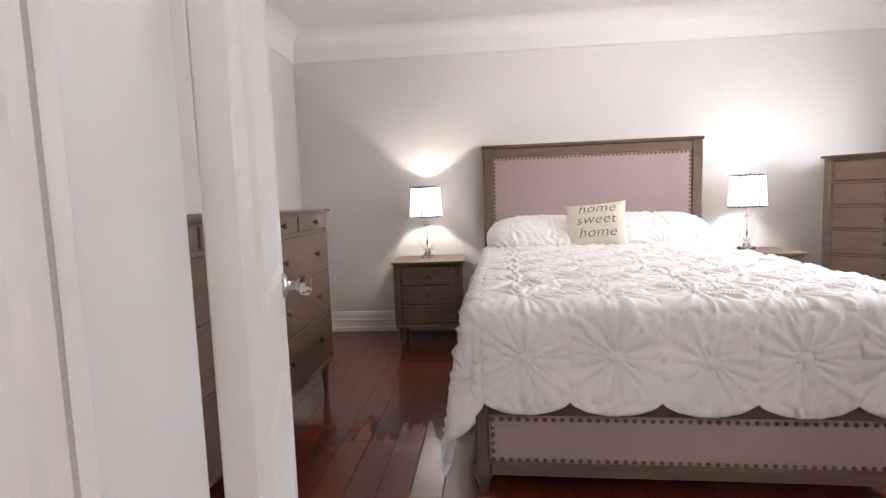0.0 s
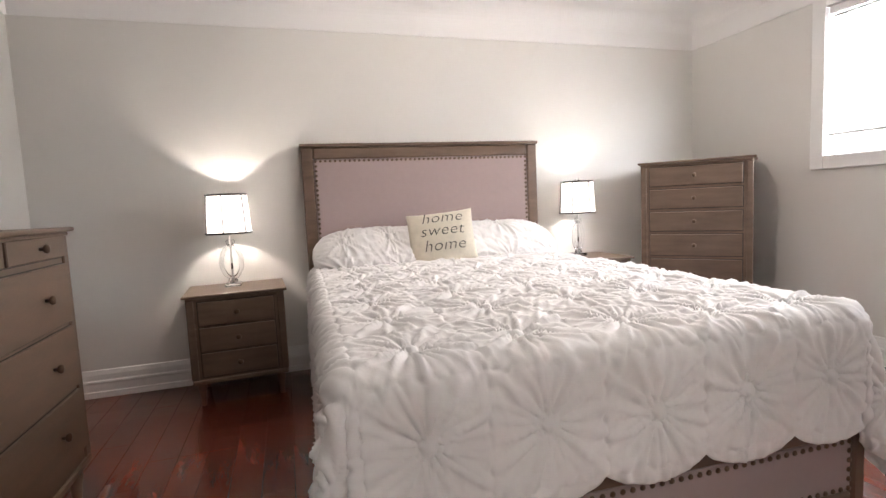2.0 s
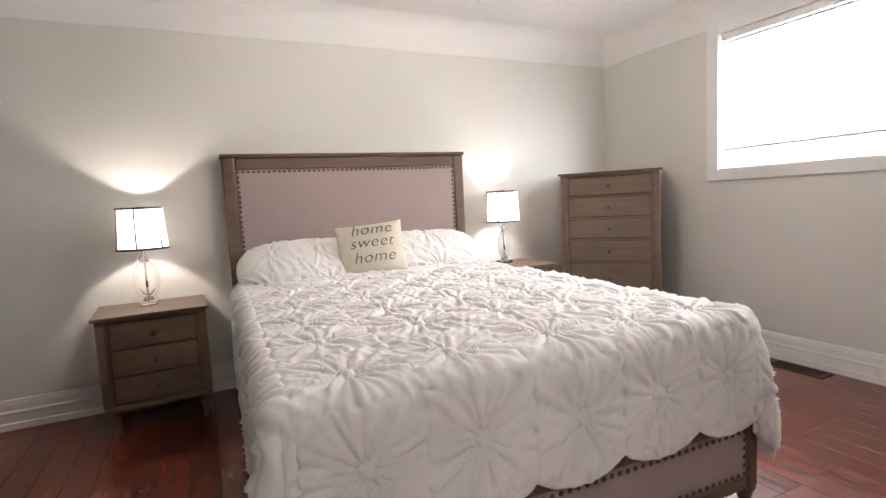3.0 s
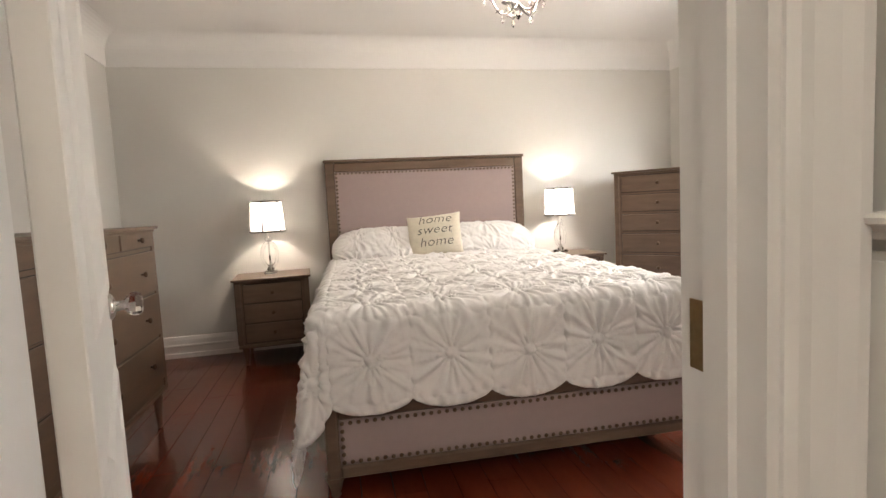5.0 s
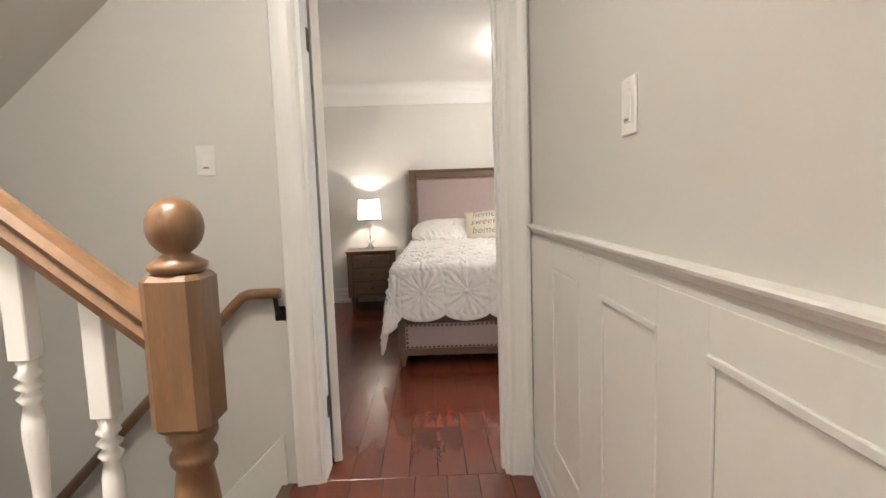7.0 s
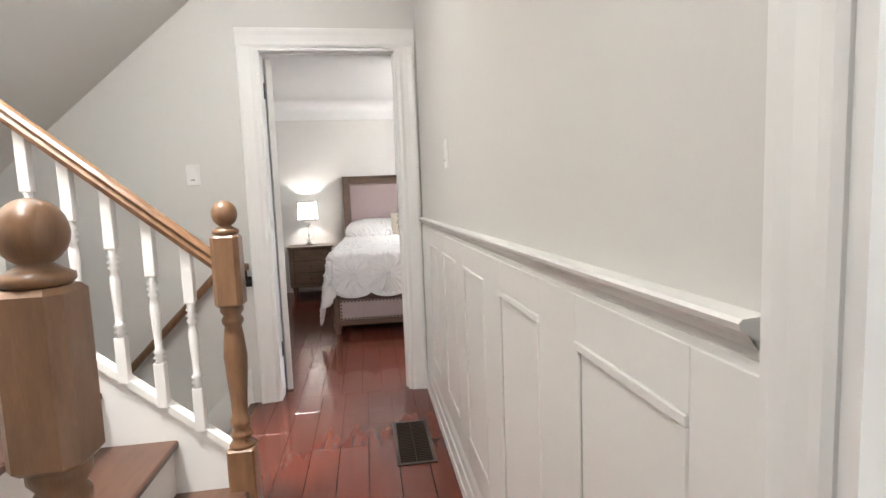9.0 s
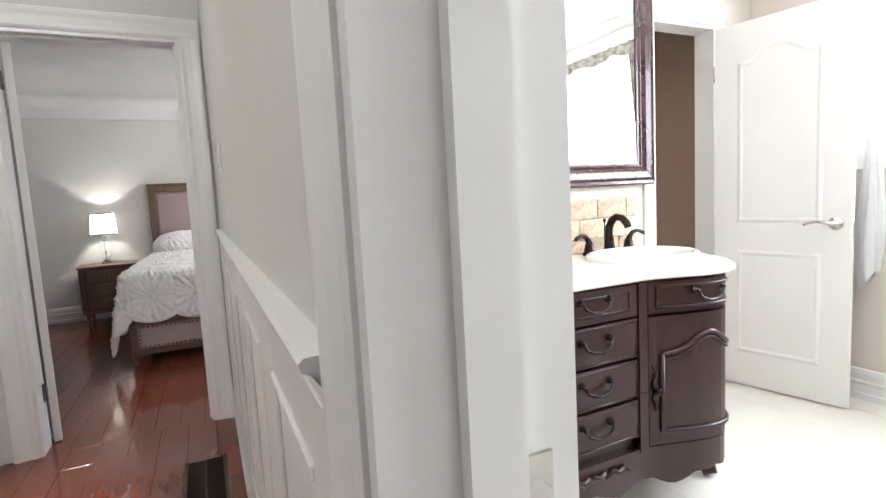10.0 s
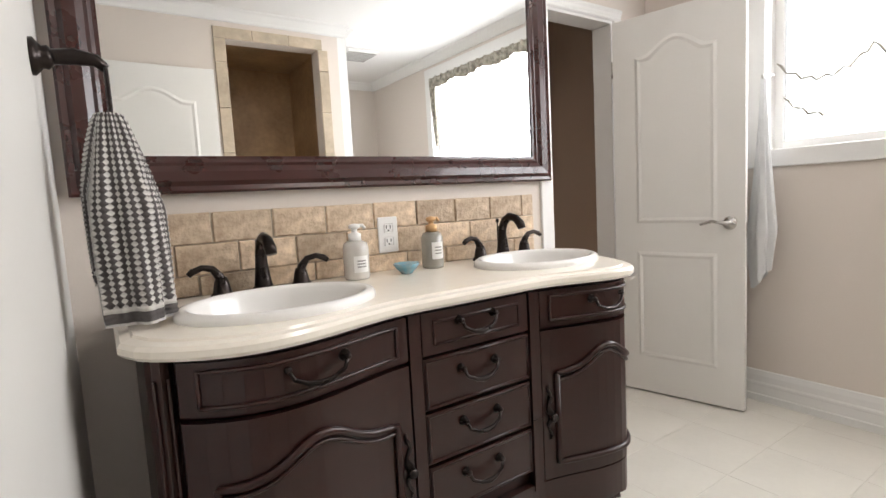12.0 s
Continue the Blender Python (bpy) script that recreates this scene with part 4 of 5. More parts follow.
# ---- stairs and hall things ----
RISE, GO, FX = 0.19, 0.222, 0.10
SY0, SY1 = -2.31, -1.27
up = tagged(new("stairs_up"), "flight of dark wooden treads with white risers going up", "stairs", kind="structure")
for k in range(1, 13):
    x = FX - (k - 1) * GO
    part("riser", box(x - 0.016, x, SY0, SY1, (k - 1) * RISE, k * RISE - 0.028), M_WHITE, up)
    part("tread", box(x - GO - 0.016, x + 0.022, SY0, SY1, k * RISE - 0.028, k * RISE, 0.006), M_TREAD, up, "dark stained wooden tread")


def stringer(y0, y1):
    top = lambda x: 0.305 - 0.85 * (x - 0.077)
    o = [(0.115, 0.0), (0.115, 0.275), (0.077, 0.305), (-2.6, top(-2.6)), (-2.6, top(-2.6) - 0.75), (-0.75, 0.0)]
    bm = prism(o, "y", y0, y1)
    c = [(0.115, 0.278), (0.08, 0.305), (-2.6, top(-2.6)), (-2.6, top(-2.6) + 0.03), (0.08, 0.335), (0.115, 0.308)]
    return bm, prism(c, "y", y0 - 0.008, y1 + 0.008)


for y0, y1 in ((SY1, SY1 + 0.03), (SY0 - 0.03, SY0)):
    a, b = stringer(y0, y1)
    part("stringer", a, M_WHITE, up, "white stair string")
    part("string_cap", b, M_CREAM, up, "white string cap")

down = tagged(new("stairs_down"), "flight of dark wooden treads going down beside the wall", "stairs", kind="structure")
for k in range(1, 13):
    x = -0.14 - (k - 1) * 0.23
    if x < -1.5:
        break
    part("riser", box(x - 0.002, x + 0.014, -1.16, -0.006, -k * 0.19, -(k - 1) * 0.19 - 0.03), M_WHITE, down)
    part("tread", box(x - 0.23, x + 0.002, -1.16, -0.006, -k * 0.19 - 0.03, -k * 0.19, 0.005), M_TREAD, down, "dark stained wooden tread")
part("nosing", box(-0.165, -0.11, -1.16, -0.006, -0.028, 0.004, 0.006), M_TREAD, down)
# skirting board of the stairs going down
part("skirting", prism([(-0.14, 0.22), (-0.14, 0.0), (-1.6, -1.40), (-1.6, -1.20)], "y", -0.022, -0.007), M_CREAM, down, "cream stair skirting")


def newel(name, x, y, h, m0=0.045):
    """Oak newel: square base, turned shaft, faceted block, ball finial."""
    n = thing(name, "honey oak newel post with a turned shaft and ball top", "newel post", pose(x, y, 0), "newel posts")
    s = m0
    part("base_block", box(-s, s, -s, s, 0, h - 0.85, 0.006), M_OAK, n)
    part("shaft", lathe([(s * 0.95, h - 0.85), (s * 0.95, h - 0.84), (s * 0.66, h - 0.825), (s * 0.80, h - 0.81), (s * 0.80, h - 0.80), (s * 0.6, h - 0.785), (s * 0.74, h - 0.77), (s * 0.74, h - 0.755), (s * 0.58, h - 0.735), (s * 0.62, h - 0.68), (s * 0.80, h - 0.58), (s * 0.86, h - 0.53), (s * 0.72, h - 0.46), (s * 0.60, h - 0.425), (s * 0.78, h - 0.412), (s * 0.78, h - 0.40), (s * 0.62, h - 0.388), (s * 0.85, h - 0.372), (s * 0.85, h - 0.36), (s * 0.7, h - 0.35), (s * 0.95, h - 0.335)], 20), M_OAK, n, "turned shaft", True)
    bl = box(-s, s, -s, s, h - 0.355, h - 0.115)
    bmesh.ops.bevel(bl, geom=[e for e in bl.edges if abs(e.verts[0].co.z - e.verts[1].co.z) > 0.1], offset=s * 0.34, segments=1, affect="EDGES")
    bmesh.ops.bevel(bl, geom=[e for e in bl.edges if abs(e.verts[0].co.z - e.verts[1].co.z) < 0.001], offset=0.008, segments=1, affect="EDGES")
    part("rail_block", bl, M_OAK, n, "chamfered square block")
    fin = [(s * 0.75, h - 0.118), (s * 0.95, h - 0.108), (s * 0.95, h - 0.10), (s * 0.66, h - 0.092)]
    for i in range(11):
        a = -1.1 + (1.1 + math.pi / 2) * i / 10
        fin.append((max(0.001, s * 0.92 * math.cos(a)), h - 0.045 + 0.045 * math.sin(a)))
    part("finial", lathe(fin, 22), M_OAK, n, "round ball finial", True)
    return n


newel("newel_post", 0.104, -1.266, 1.185)
newel("newel_post", 0.145, -2.325, 1.185)
RAIL = [(-0.03, -0.03), (0.03, -0.03), (0.034, -0.012), (0.026, 0.002), (0.032, 0.014), (0.022, 0.028), (0, 0.034), (-0.022, 0.028), (-0.032, 0.014), (-0.026, 0.002), (-0.034, -0.012)]


def sloped_rail(name, label, y, x0, z0, x1, z1, prof, mt, category="handrail"):
    bm = bmesh.new()
    a = [bm.verts.new((x0, y + p, z0 + q)) for p, q in prof]
    b = [bm.verts.new((x1, y + p, z1 + q)) for p, q in prof]
    n = len(prof)
    for i in range(n):
        bm.faces.new((a[i], a[(i + 1) % n], b[(i + 1) % n], b[i]))
    bm.faces.new(a[::-1])
    bm.faces.new(b)
    return tagged(part(name, bm, mt), label, category, "stair rails")


SL = 0.85
for y, nx, nz in ((-1.266, 0.062, 0.988), (-2.325, 0.105, 0.988)):
    sloped_rail("handrail", "honey oak stair handrail running up from the newel", y, nx, nz, -1.62 if y > -2 else -2.6, nz + SL * (nx - (-1.62 if y > -2 else -2.6)), RAIL, M_OAK)


def baluster(x, y, z0, z1):
    """White turned baluster between string and rail."""
    L = z1 - z0
    b = thing("baluster", "white painted turned stair baluster", "baluster", pose(x, y, z0), "stair balusters")
    s = 0.0165
    part("lower_block", box(-s, s, -s, s, -0.02, L * 0.22, 0.002), M_WHITE, b)
    pr = [(s * 1.05, L * 0.22), (s * 0.6, L * 0.235), (s * 1.15, L * 0.25), (s * 0.65, L * 0.265), (s * 1.1, L * 0.28), (s * 0.7, L * 0.30), (s * 0.72, L * 0.36), (s * 1.0, L * 0.50), (s * 0.95, L * 0.54), (s * 0.65, L * 0.58), (s * 1.1, L * 0.60), (s * 0.6, L * 0.615), (s * 1.15, L * 0.63), (s * 0.6, L * 0.645), (s * 1.1, L * 0.66), (s * 0.75, L * 0.675), (s * 0.9, L * 0.70)]
    part("shaft", lathe(pr, 12), M_WHITE, b, smooth=True)
    part("upper_block", box(-s, s, -s, s, L * 0.70, L + 0.02, 0.002), M_WHITE, b)
    return b


for y, nx, nz, n0 in ((-1.266, 0.062, 0.988, -0.025), (-2.325, 0.105, 0.988, -0.01)):
    for i in range(14):
        x = n0 - 0.113 * i
        if y > -2 and x < -1.5:
            continue
        base = 0.335 - SL * (x - 0.077)
        baluster(x, y, base, nz + SL * (nx - x) - 0.03)


def wall_rail():
    """Handrail on the wall down the lower flight, turned level at its head, on black brackets."""
    r = thing("wall_handrail", "oak handrail fixed to the wall with a black bracket", "handrail")
    pts = [(-0.105, -0.065, 0.820), (-0.22, -0.065, 0.820), (-0.25, -0.065, 0.810), (-0.29, -0.065, 0.772), (-1.55, -0.065, -0.518)]
    part("rail", tube(pts, 0.021, 12), M_OAK, r, smooth=True)
    for x, z in ((-0.125, 0.782), (-1.05, -0.038)):
        part("bracket", tube([(x, -0.007, z - 0.055), (x, -0.03, z - 0.05), (x, -0.055, z - 0.02), (x, -0.062, z + 0.02)], 0.010, 8), M_DARK, r, "black metal bracket", True)
        part("bracket_plate", box(x - 0.022, x + 0.022, -0.012, -0.006, z - 0.085, z - 0.025, 0.003), M_DARK, r, "black metal plate")
    return r


wall_rail()


def switch(m, label):
    s = thing("light_switch", label, "light switch", m, "light switches")
    pl = part("plate", box(-0.037, 0.037, -0.006, 0, -0.058, 0.058, 0.003), M_PLATE, s, "white wall plate")
    part("paddle", box(-0.0165, 0.0165, -0.009, -0.005, -0.033, 0.033, 0.002), M_PLATE, s, "white rocker paddle")
    part("slider", box(-0.011, 0.011, -0.0105, -0.008, -0.030, -0.024, 0.001), M_SLOT, s, "grey dimmer tab")
    for z in (-0.046, 0.046):
        part("screw", lathe([(0.003, 0), (0.003, 0.001), (0.001, 0.0015)], 8), M_PLATE, pl, m=pose(0, -0.006, z, 90))
    return s


M_PLATE = mat("white_plastic", (0.82, 0.81, 0.79), 0.35, 0.01, 3, 0.0)
M_SLOT = mat("grey_plastic", (0.28, 0.27, 0.25), 0.45, 0.03, 6, 0.0)
switch(pose(-0.374, -0.006, 1.345), "white rocker light switch on the stair wall")
switch(pose(HX, -1.005, 1.342, 0, 0, -90), "white dimmer light switch above the chair rail")
# ---- bathroom ----
VX0, VX1, VB, CZ = 1.145, 2.565, TY - 0.006, 0.895
VC = 1.88


def front(x, off=0.0):
    """The vanity's bowed front: two full bows with a shallow middle between."""
    a = (x - VC) / (VX1 - VC) if x > VC else (VC - x) / (VC - VX0)
    q = max(0.0, (a - 0.245) / 0.755)
    if q < 0.6:
        b = 0.034 * (1 - math.cos(math.pi * q / 0.6))
    else:
        p = (q - 0.6) / 0.4
        b = 0.068 - (0.29 if x > VC else 0.13) * p * p
    return TY - 0.470 - b - off


def bow_outline(off, x0=VX0, x1=VX1, n=64, r=0.03):
    pts = [(x0 - off, VB)]
    for i in range(n + 1):
        x = x0 + (x1 - x0) * i / n
        e = min(1, min(x - x0, x1 - x) / 0.05 + 0.0)
        pts.append((x + off * (2 * i / n - 1), front(x) - off + 0.035 * (1 - math.sqrt(max(0, 1 - (1 - e) ** 2)))))
    pts.append((x1 + off, VB))
    return pts


top = thing("countertop", "cream marble countertop with a moulded bowed edge", "countertop", pose(0, 0, 0))
o1, o2, o3 = bow_outline(0.028), bow_outline(0.022), bow_outline(0.004)
bm = bmesh.new()
rings = []
for o, z in ((o2, CZ - 0.034), (o1, CZ - 0.026), (o1, CZ - 0.014), (o2, CZ - 0.007), (o3, CZ - 0.005), (bow_outline(0.0), CZ)):
    rings.append([bm.verts.new((x, y, z)) for x, y in o])
for r, s in zip(rings, rings[1:]):
    for i in range(len(r)):
        bm.faces.new((r[i], r[(i + 1) % len(r)], s[(i + 1) % len(r)], s[i]))
for ring, z in ((rings[0], CZ - 0.034), (rings[-1], CZ)):
    back = [ring[0]] + [bm.verts.new((v.co.x, VB, z)) for v in ring[2:-2]] + [ring[-1]]
    for i in range(1, len(ring) - 2):
        bm.faces.new((ring[i], ring[i + 1], back[i], back[i - 1]))
part("slab", bm, M_MARBLE, top)

van = thing("vanity", "dark espresso wooden bathroom vanity with bowed doors and curled feet", "vanity cabinet")
ZB, ZT = 0.17, CZ - 0.035


def bowed(x0, x1, z0, z1, proud, thick=0.02, n=14, zshape=None):
    """A panel that follows the bowed front."""
    bm = bmesh.new()
    rows = []
    for i in range(n + 1):
        x = x0 + (x1 - x0) * i / n
        zb = z0 + (zshape(i / n) if zshape else 0)
        f = front(x)
        rows.append([bm.verts.new(p) for p in ((x, f - proud, zb), (x, f - proud, z1), (x, f - proud + thick, z1), (x, f - proud + thick, zb))])
    for a, b in zip(rows, rows[1:]):
        for k in range(4):
            bm.faces.new((a[k], a[(k + 1) % 4], b[(k + 1) % 4], b[k]))
    bm.faces.new(rows[0])
    bm.faces.new(rows[-1][::-1])
    return bm


bm = prism([(x, y) for x, y in [(VX0 + 0.01, VB)] + [(VX0 + 0.01 + (VX1 - VX0 - 0.02) * i / 60, front(VX0 + 0.01 + (VX1 - VX0 - 0.02) * i / 60) + 0.02) for i in range(61)] + [(VX1 - 0.01, VB)]], "z", ZB, ZT)
part("carcass", bm, M_ESPRESSO, van)
X1, X2 = 1.705, 2.068     # drawer stack


def moulding(pts, r=0.006, parent=None):
    return part("moulding", tube(pts, r, 6), M_ESPRESSO, parent, smooth=True)


def on_front(x, z, p=0.006):
    return (x, front(x) - p, z)


def pull(x, z, parent, w=0.055):
    f = front(x) - 0.006
    hd = part("pull", tube([(x - w, f - 0.016, z + 0.016), (x - w * 0.85, f - 0.02, z - 0.004), (x - w * 0.4, f - 0.024, z - 0.016), (x, f - 0.026, z - 0.019), (x + w * 0.4, f - 0.024, z - 0.016), (x + w * 0.85, f - 0.02, z - 0.004), (x + w, f - 0.016, z + 0.016)], 0.0048, 7, taper=[1, 0.9, 1.1, 1.5, 1.1, 0.9, 1]), M_BRONZE, parent, "dark bronze bail pull", True)
    for sx in (-1, 1):
        part("pull_rose", lathe([(0.013, 0), (0.012, 0.005), (0.006, 0.010), (0.007, 0.020), (0.003, 0.023)], 10), M_BRONZE, hd, smooth=True, m=pose(x + sx * w, f + 0.002, z + 0.016, 90))


ROWS_Z = [(0.748, 0.850), (0.612, 0.739), (0.476, 0.603), (0.340, 0.467)]
for z0, z1 in ROWS_Z:
    d = part("drawer", bowed(X1 + 0.012, X2 - 0.012, z0, z1, 0.006), M_ESPRESSO, van, "dark drawer front")
    k = 0.0 if z0 < 0.7 else 0.028
    a, b, c, e = X1 + 0.018 + k, X2 - 0.018 - k, z0 + 0.006 + k * 0.6, z1 - 0.006 - k * 0.6
    moulding([on_front(a, c), on_front((a + b) / 2, c), on_front(b, c), on_front(b, e), on_front((a + b) / 2, e), on_front(a, e), on_front(a, c)], 0.0045, d)
    pull(VC, (z0 + z1) / 2 + 0.005, d)
for x0, x1, hinge in ((VX0 + 0.055, X1 - 0.03, 1), (X2 + 0.03, VX1 - 0.055, -1)):
    d = part("drawer", bowed(x0, x1, 0.748, 0.850, 0.008), M_ESPRESSO, van, "bowed dark drawer front")
    n = 12
    loop = [on_front(x0 + 0.03 + (x1 - x0 - 0.06) * i / n, 0.765, 0.010) for i in range(n + 1)] + [on_front(x1 - 0.03 - (x1 - x0 - 0.06) * i / n, 0.833, 0.010) for i in range(n + 1)]
    moulding(loop + loop[:1], 0.0045, d)
    pull((x0 + x1) / 2, 0.80, d, 0.06)
    dr = part("door", bowed(x0, x1, 0.30, 0.736, 0.008), M_ESPRESSO, van, "bowed dark door with an arched panel")
    n = 20
    pa = []
    for i in range(n + 1):
        u = i / n
        v = u if hinge == 1 else 1 - u
        z = 0.598 + 0.085 * math.exp(-((u - 0.5) / 0.25) ** 2) + 0.010 * math.cos(2 * math.pi * u)
        pa.append(on_front(x0 + 0.045 + (x1 - x0 - 0.09) * u, z, 0.012))
    loop = pa + [on_front(x1 - 0.045 - (x1 - x0 - 0.09) * i / n, 0.345, 0.012) for i in range(n + 1)]
    moulding(loop + loop[:1], 0.009, dr)
    moulding([(p[0], p[1] - 0.0, p[2] - 0.018) for p in pa], 0.0045, dr)
    ex = x1 - 0.018 if hinge == 1 else x0 + 0.018
    esc = part("escutcheon", tube([on_front(ex + 0.006 * math.sin(i * 1.3), 0.42 + 0.16 * i / 14, 0.012) for i in range(15)], 0.007, 6, taper=[0.3, 0.6, 0.8, 0.5, 0.9, 0.6, 1.1, 1.6, 1.1, 0.6, 0.9, 0.5, 0.8, 0.6, 0.3]), M_BRONZE, dr, "pierced bronze escutcheon", True)
    part("ring_pull", lathe([(0.004, 0), (0.006, 0.008), (0.013, 0.014), (0.012, 0.02), (0.004, 0.024)], 10), M_BRONZE, esc, "bronze knob", True, pose(ex, front(ex) - 0.014, 0.49, 90))
for x in (X1 - 0.009, X2 + 0.009):
    part("fluted_strip", bowed(x - 0.016, x + 0.016, 0.28, 0.853, 0.010, n=2), M_ESPRESSO, van)
for x in (VX0 + 0.032, VX1 - 0.032):
    st = part("corner_column", tube([(x, front(x) + 0.01, 0.27), (x, front(x) + 0.01, ZT)], 0.024, 10), M_ESPRESSO, van)
    for s in (-1, 1):
        moulding([(x + s * 0.012, front(x) - 0.016, 0.32), (x + s * 0.012, front(x) - 0.016, 0.82)], 0.004, st)
part("apron", bowed(VX0 + 0.05, VX1 - 0.05, 0.175, 0.295, 0.006, 0.03, 60, lambda u: 0.05 * math.cos(2 * math.pi * u) ** 2 * (0.5 + 0.5 * math.cos(2 * math.pi * u)) + 0.018 * math.cos(12 * math.pi * u)), M_ESPRESSO, van, "scalloped apron")
for x in (X1 + 0.11, VC, X2 - 0.11):
    part("carving", tube([on_front(x - 0.05, 0.24, 0.010), on_front(x - 0.02, 0.262, 0.014), on_front(x, 0.25, 0.016), on_front(x + 0.02, 0.262, 0.014), on_front(x + 0.05, 0.24, 0.010)], 0.009, 6, taper=[0.3, 1, 1.3, 1, 0.3]), M_ESPRESSO, van, "carved scroll", True)
for x, y, sx, sy in ((VX0 + 0.04, front(VX0 + 0.04) + 0.02, -1, -1), (VX1 - 0.04, front(VX1 - 0.04) + 0.02, 1, -1), (VX0 + 0.05, VB - 0.05, -1, 0), (VX1 - 0.05, VB - 0.05, 1, 0)):
    pts = [(x, y, 0.28), (x + sx * 0.022, y + sy * 0.022, 0.235), (x + sx * 0.02, y + sy * 0.02, 0.17), (x + sx * 0.004, y + sy * 0.004, 0.10), (x + sx * 0.006, y + sy * 0.006, 0.05), (x + sx * 0.022, y + sy * 0.022, 0.026), (x + sx * 0.038, y + sy * 0.038, 0.03), (x + sx * 0.036, y + sy * 0.036, 0.05)]
    foot = part("foot", tube(pts, 0.03, 10, taper=[1.1, 1.25, 1.0, 0.7, 0.65, 0.85, 0.65, 0.35]), M_ESPRESSO, van, "curled cabriole foot", True)


def basin(x, y, name):
    """Oval drop-in basin with a rolled rim."""
    n = 44
    b = thing(name, "white oval china basin set in the vanity top", "basin", pose(x, y, CZ), "basins")
    bm = bmesh.new()
    rs = [[bm.verts.new((0.225 * r * math.cos(2 * math.pi * i / n), 0.178 * r * math.sin(2 * math.pi * i / n), z)) for i in range(n)] for r, z in
          [(1.0, 0.0), (1.0, 0.010), (0.975, 0.018), (0.93, 0.021), (0.885, 0.019), (0.86, 0.010), (0.84, -0.004), (0.80, -0.035), (0.72, -0.075), (0.58, -0.105), (0.35, -0.122), (0.08, -0.128)]]
    for a, c in zip(rs, rs[1:]):
        for i in range(n):
            bm.faces.new((a[i], a[(i + 1) % n], c[(i + 1) % n], c[i]))
    bm.faces.new(rs[-1])
    part("bowl", bm, M_CHINA, b, smooth=True)
    part("drain", lathe([(0.022, -0.129), (0.022, -0.124), (0.014, -0.122)], 14), M_BRONZE, b, "bronze drain", True)
    return b


SK = ((1.445, -1.67), (2.305, -1.625))
for x, y in SK:
    basin(x, y, "basin")


def faucet(x, y):
    f = thing("faucet", "oil rubbed bronze widespread faucet behind the basin", "faucet", pose(x, y, CZ), "faucets")
    sp = part("spout", tube([(0, 0, 0.0), (0, 0, 0.03), (0, 0.002, 0.08), (0, -0.002, 0.11), (0, -0.018, 0.135), (0, -0.045, 0.148), (0, -0.075, 0.142), (0, -0.098, 0.122), (0, -0.104, 0.108)], 0.0165, 12, taper=[1.7, 1.35, 1.0, 0.95, 0.95, 0.9, 0.85, 0.95, 0.85]), M_BRONZE, f, "arched bronze spout", True)
    part("spout_foot", lathe([(0.031, 0), (0.031, 0.008), (0.026, 0.014)], 18), M_BRONZE, sp, smooth=True)
    part("lift_rod", lathe([(0.003, 0.02), (0.003, 0.125), (0.007, 0.13), (0.005, 0.14)], 8), M_BRONZE, sp, smooth=True, m=pose(0, 0.026, 0))
    for s in (-1, 1):
        h = part("handle_base", lathe([(0.029, 0), (0.029, 0.007), (0.023, 0.014), (0.018, 0.04), (0.014, 0.052)], 16), M_BRONZE, f, smooth=True, m=pose(s * 0.105, 0.0, 0))
        part("lever", tube([(0, 0, 0.03), (s * 0.004, 0, 0.055), (s * 0.02, -0.002, 0.076), (s * 0.045, -0.005, 0.082), (s * 0.068, -0.008, 0.074), (s * 0.078, -0.009, 0.066)], 0.0105, 9, taper=[1.4, 1.2, 0.9, 0.75, 0.85, 0.7]), M_BRONZE, h, "curved bronze lever", True)
    return f


for x, y in SK:
    faucet(x + 0.022 if x < 2 else x + 0.02, -1.435)


def pump_bottle(name, label, m, prof, liquid, pump, pipe_len, tag):
    b = thing(name, label, "soap bottle", m)
    part("bottle", lathe(prof, 20), liquid, b, smooth=True)
    h = prof[-1][1]
    p = part("pump", lathe([(0.019, h), (0.019, h + 0.02), (0.009, h + 0.024), (0.009, h + 0.034), (0.017, h + 0.036), (0.017, h + 0.046), (0.006, h + 0.05)], 14), pump, b, smooth=True)
    part("nozzle", tube([(0, 0, h + 0.043), (pipe_len, -0.004, h + 0.043), (pipe_len + 0.006, -0.005, h + 0.034)], 0.0055, 7), pump, p, smooth=True)
    if tag:
        lb = bmesh.new()
        n = 8
        ring = [[lb.verts.new((tag[0] * math.cos(a), tag[0] * math.sin(a), z)) for a in [math.radians(-125 + 70 * i / n) for i in range(n + 1)]] for z in tag[1:3]]
        for i in range(n):
            lb.faces.new((ring[0][i], ring[0][i + 1], ring[1][i + 1], ring[1][i]))
        lab = part("label", lb, M_PLATE, b, "white paper label")
        for k in range(3):
            bb = bmesh.new()
            zz = tag[1] + (tag[2] - tag[1]) * (0.3 + 0.18 * k)
            rr = [[bb.verts.new(((tag[0] + 0.0006) * math.cos(a), (tag[0] + 0.0006) * math.sin(a), z)) for a in [math.radians(-110 + 40 * i / 4) for i in range(5)]] for z in (zz, zz + 0.004)]
            for i in range(4):
                bb.faces.new((rr[0][i], rr[0][i + 1], rr[1][i + 1], rr[1][i]))
            part("print_bar", bb, M_SLOT, lab)
    return b


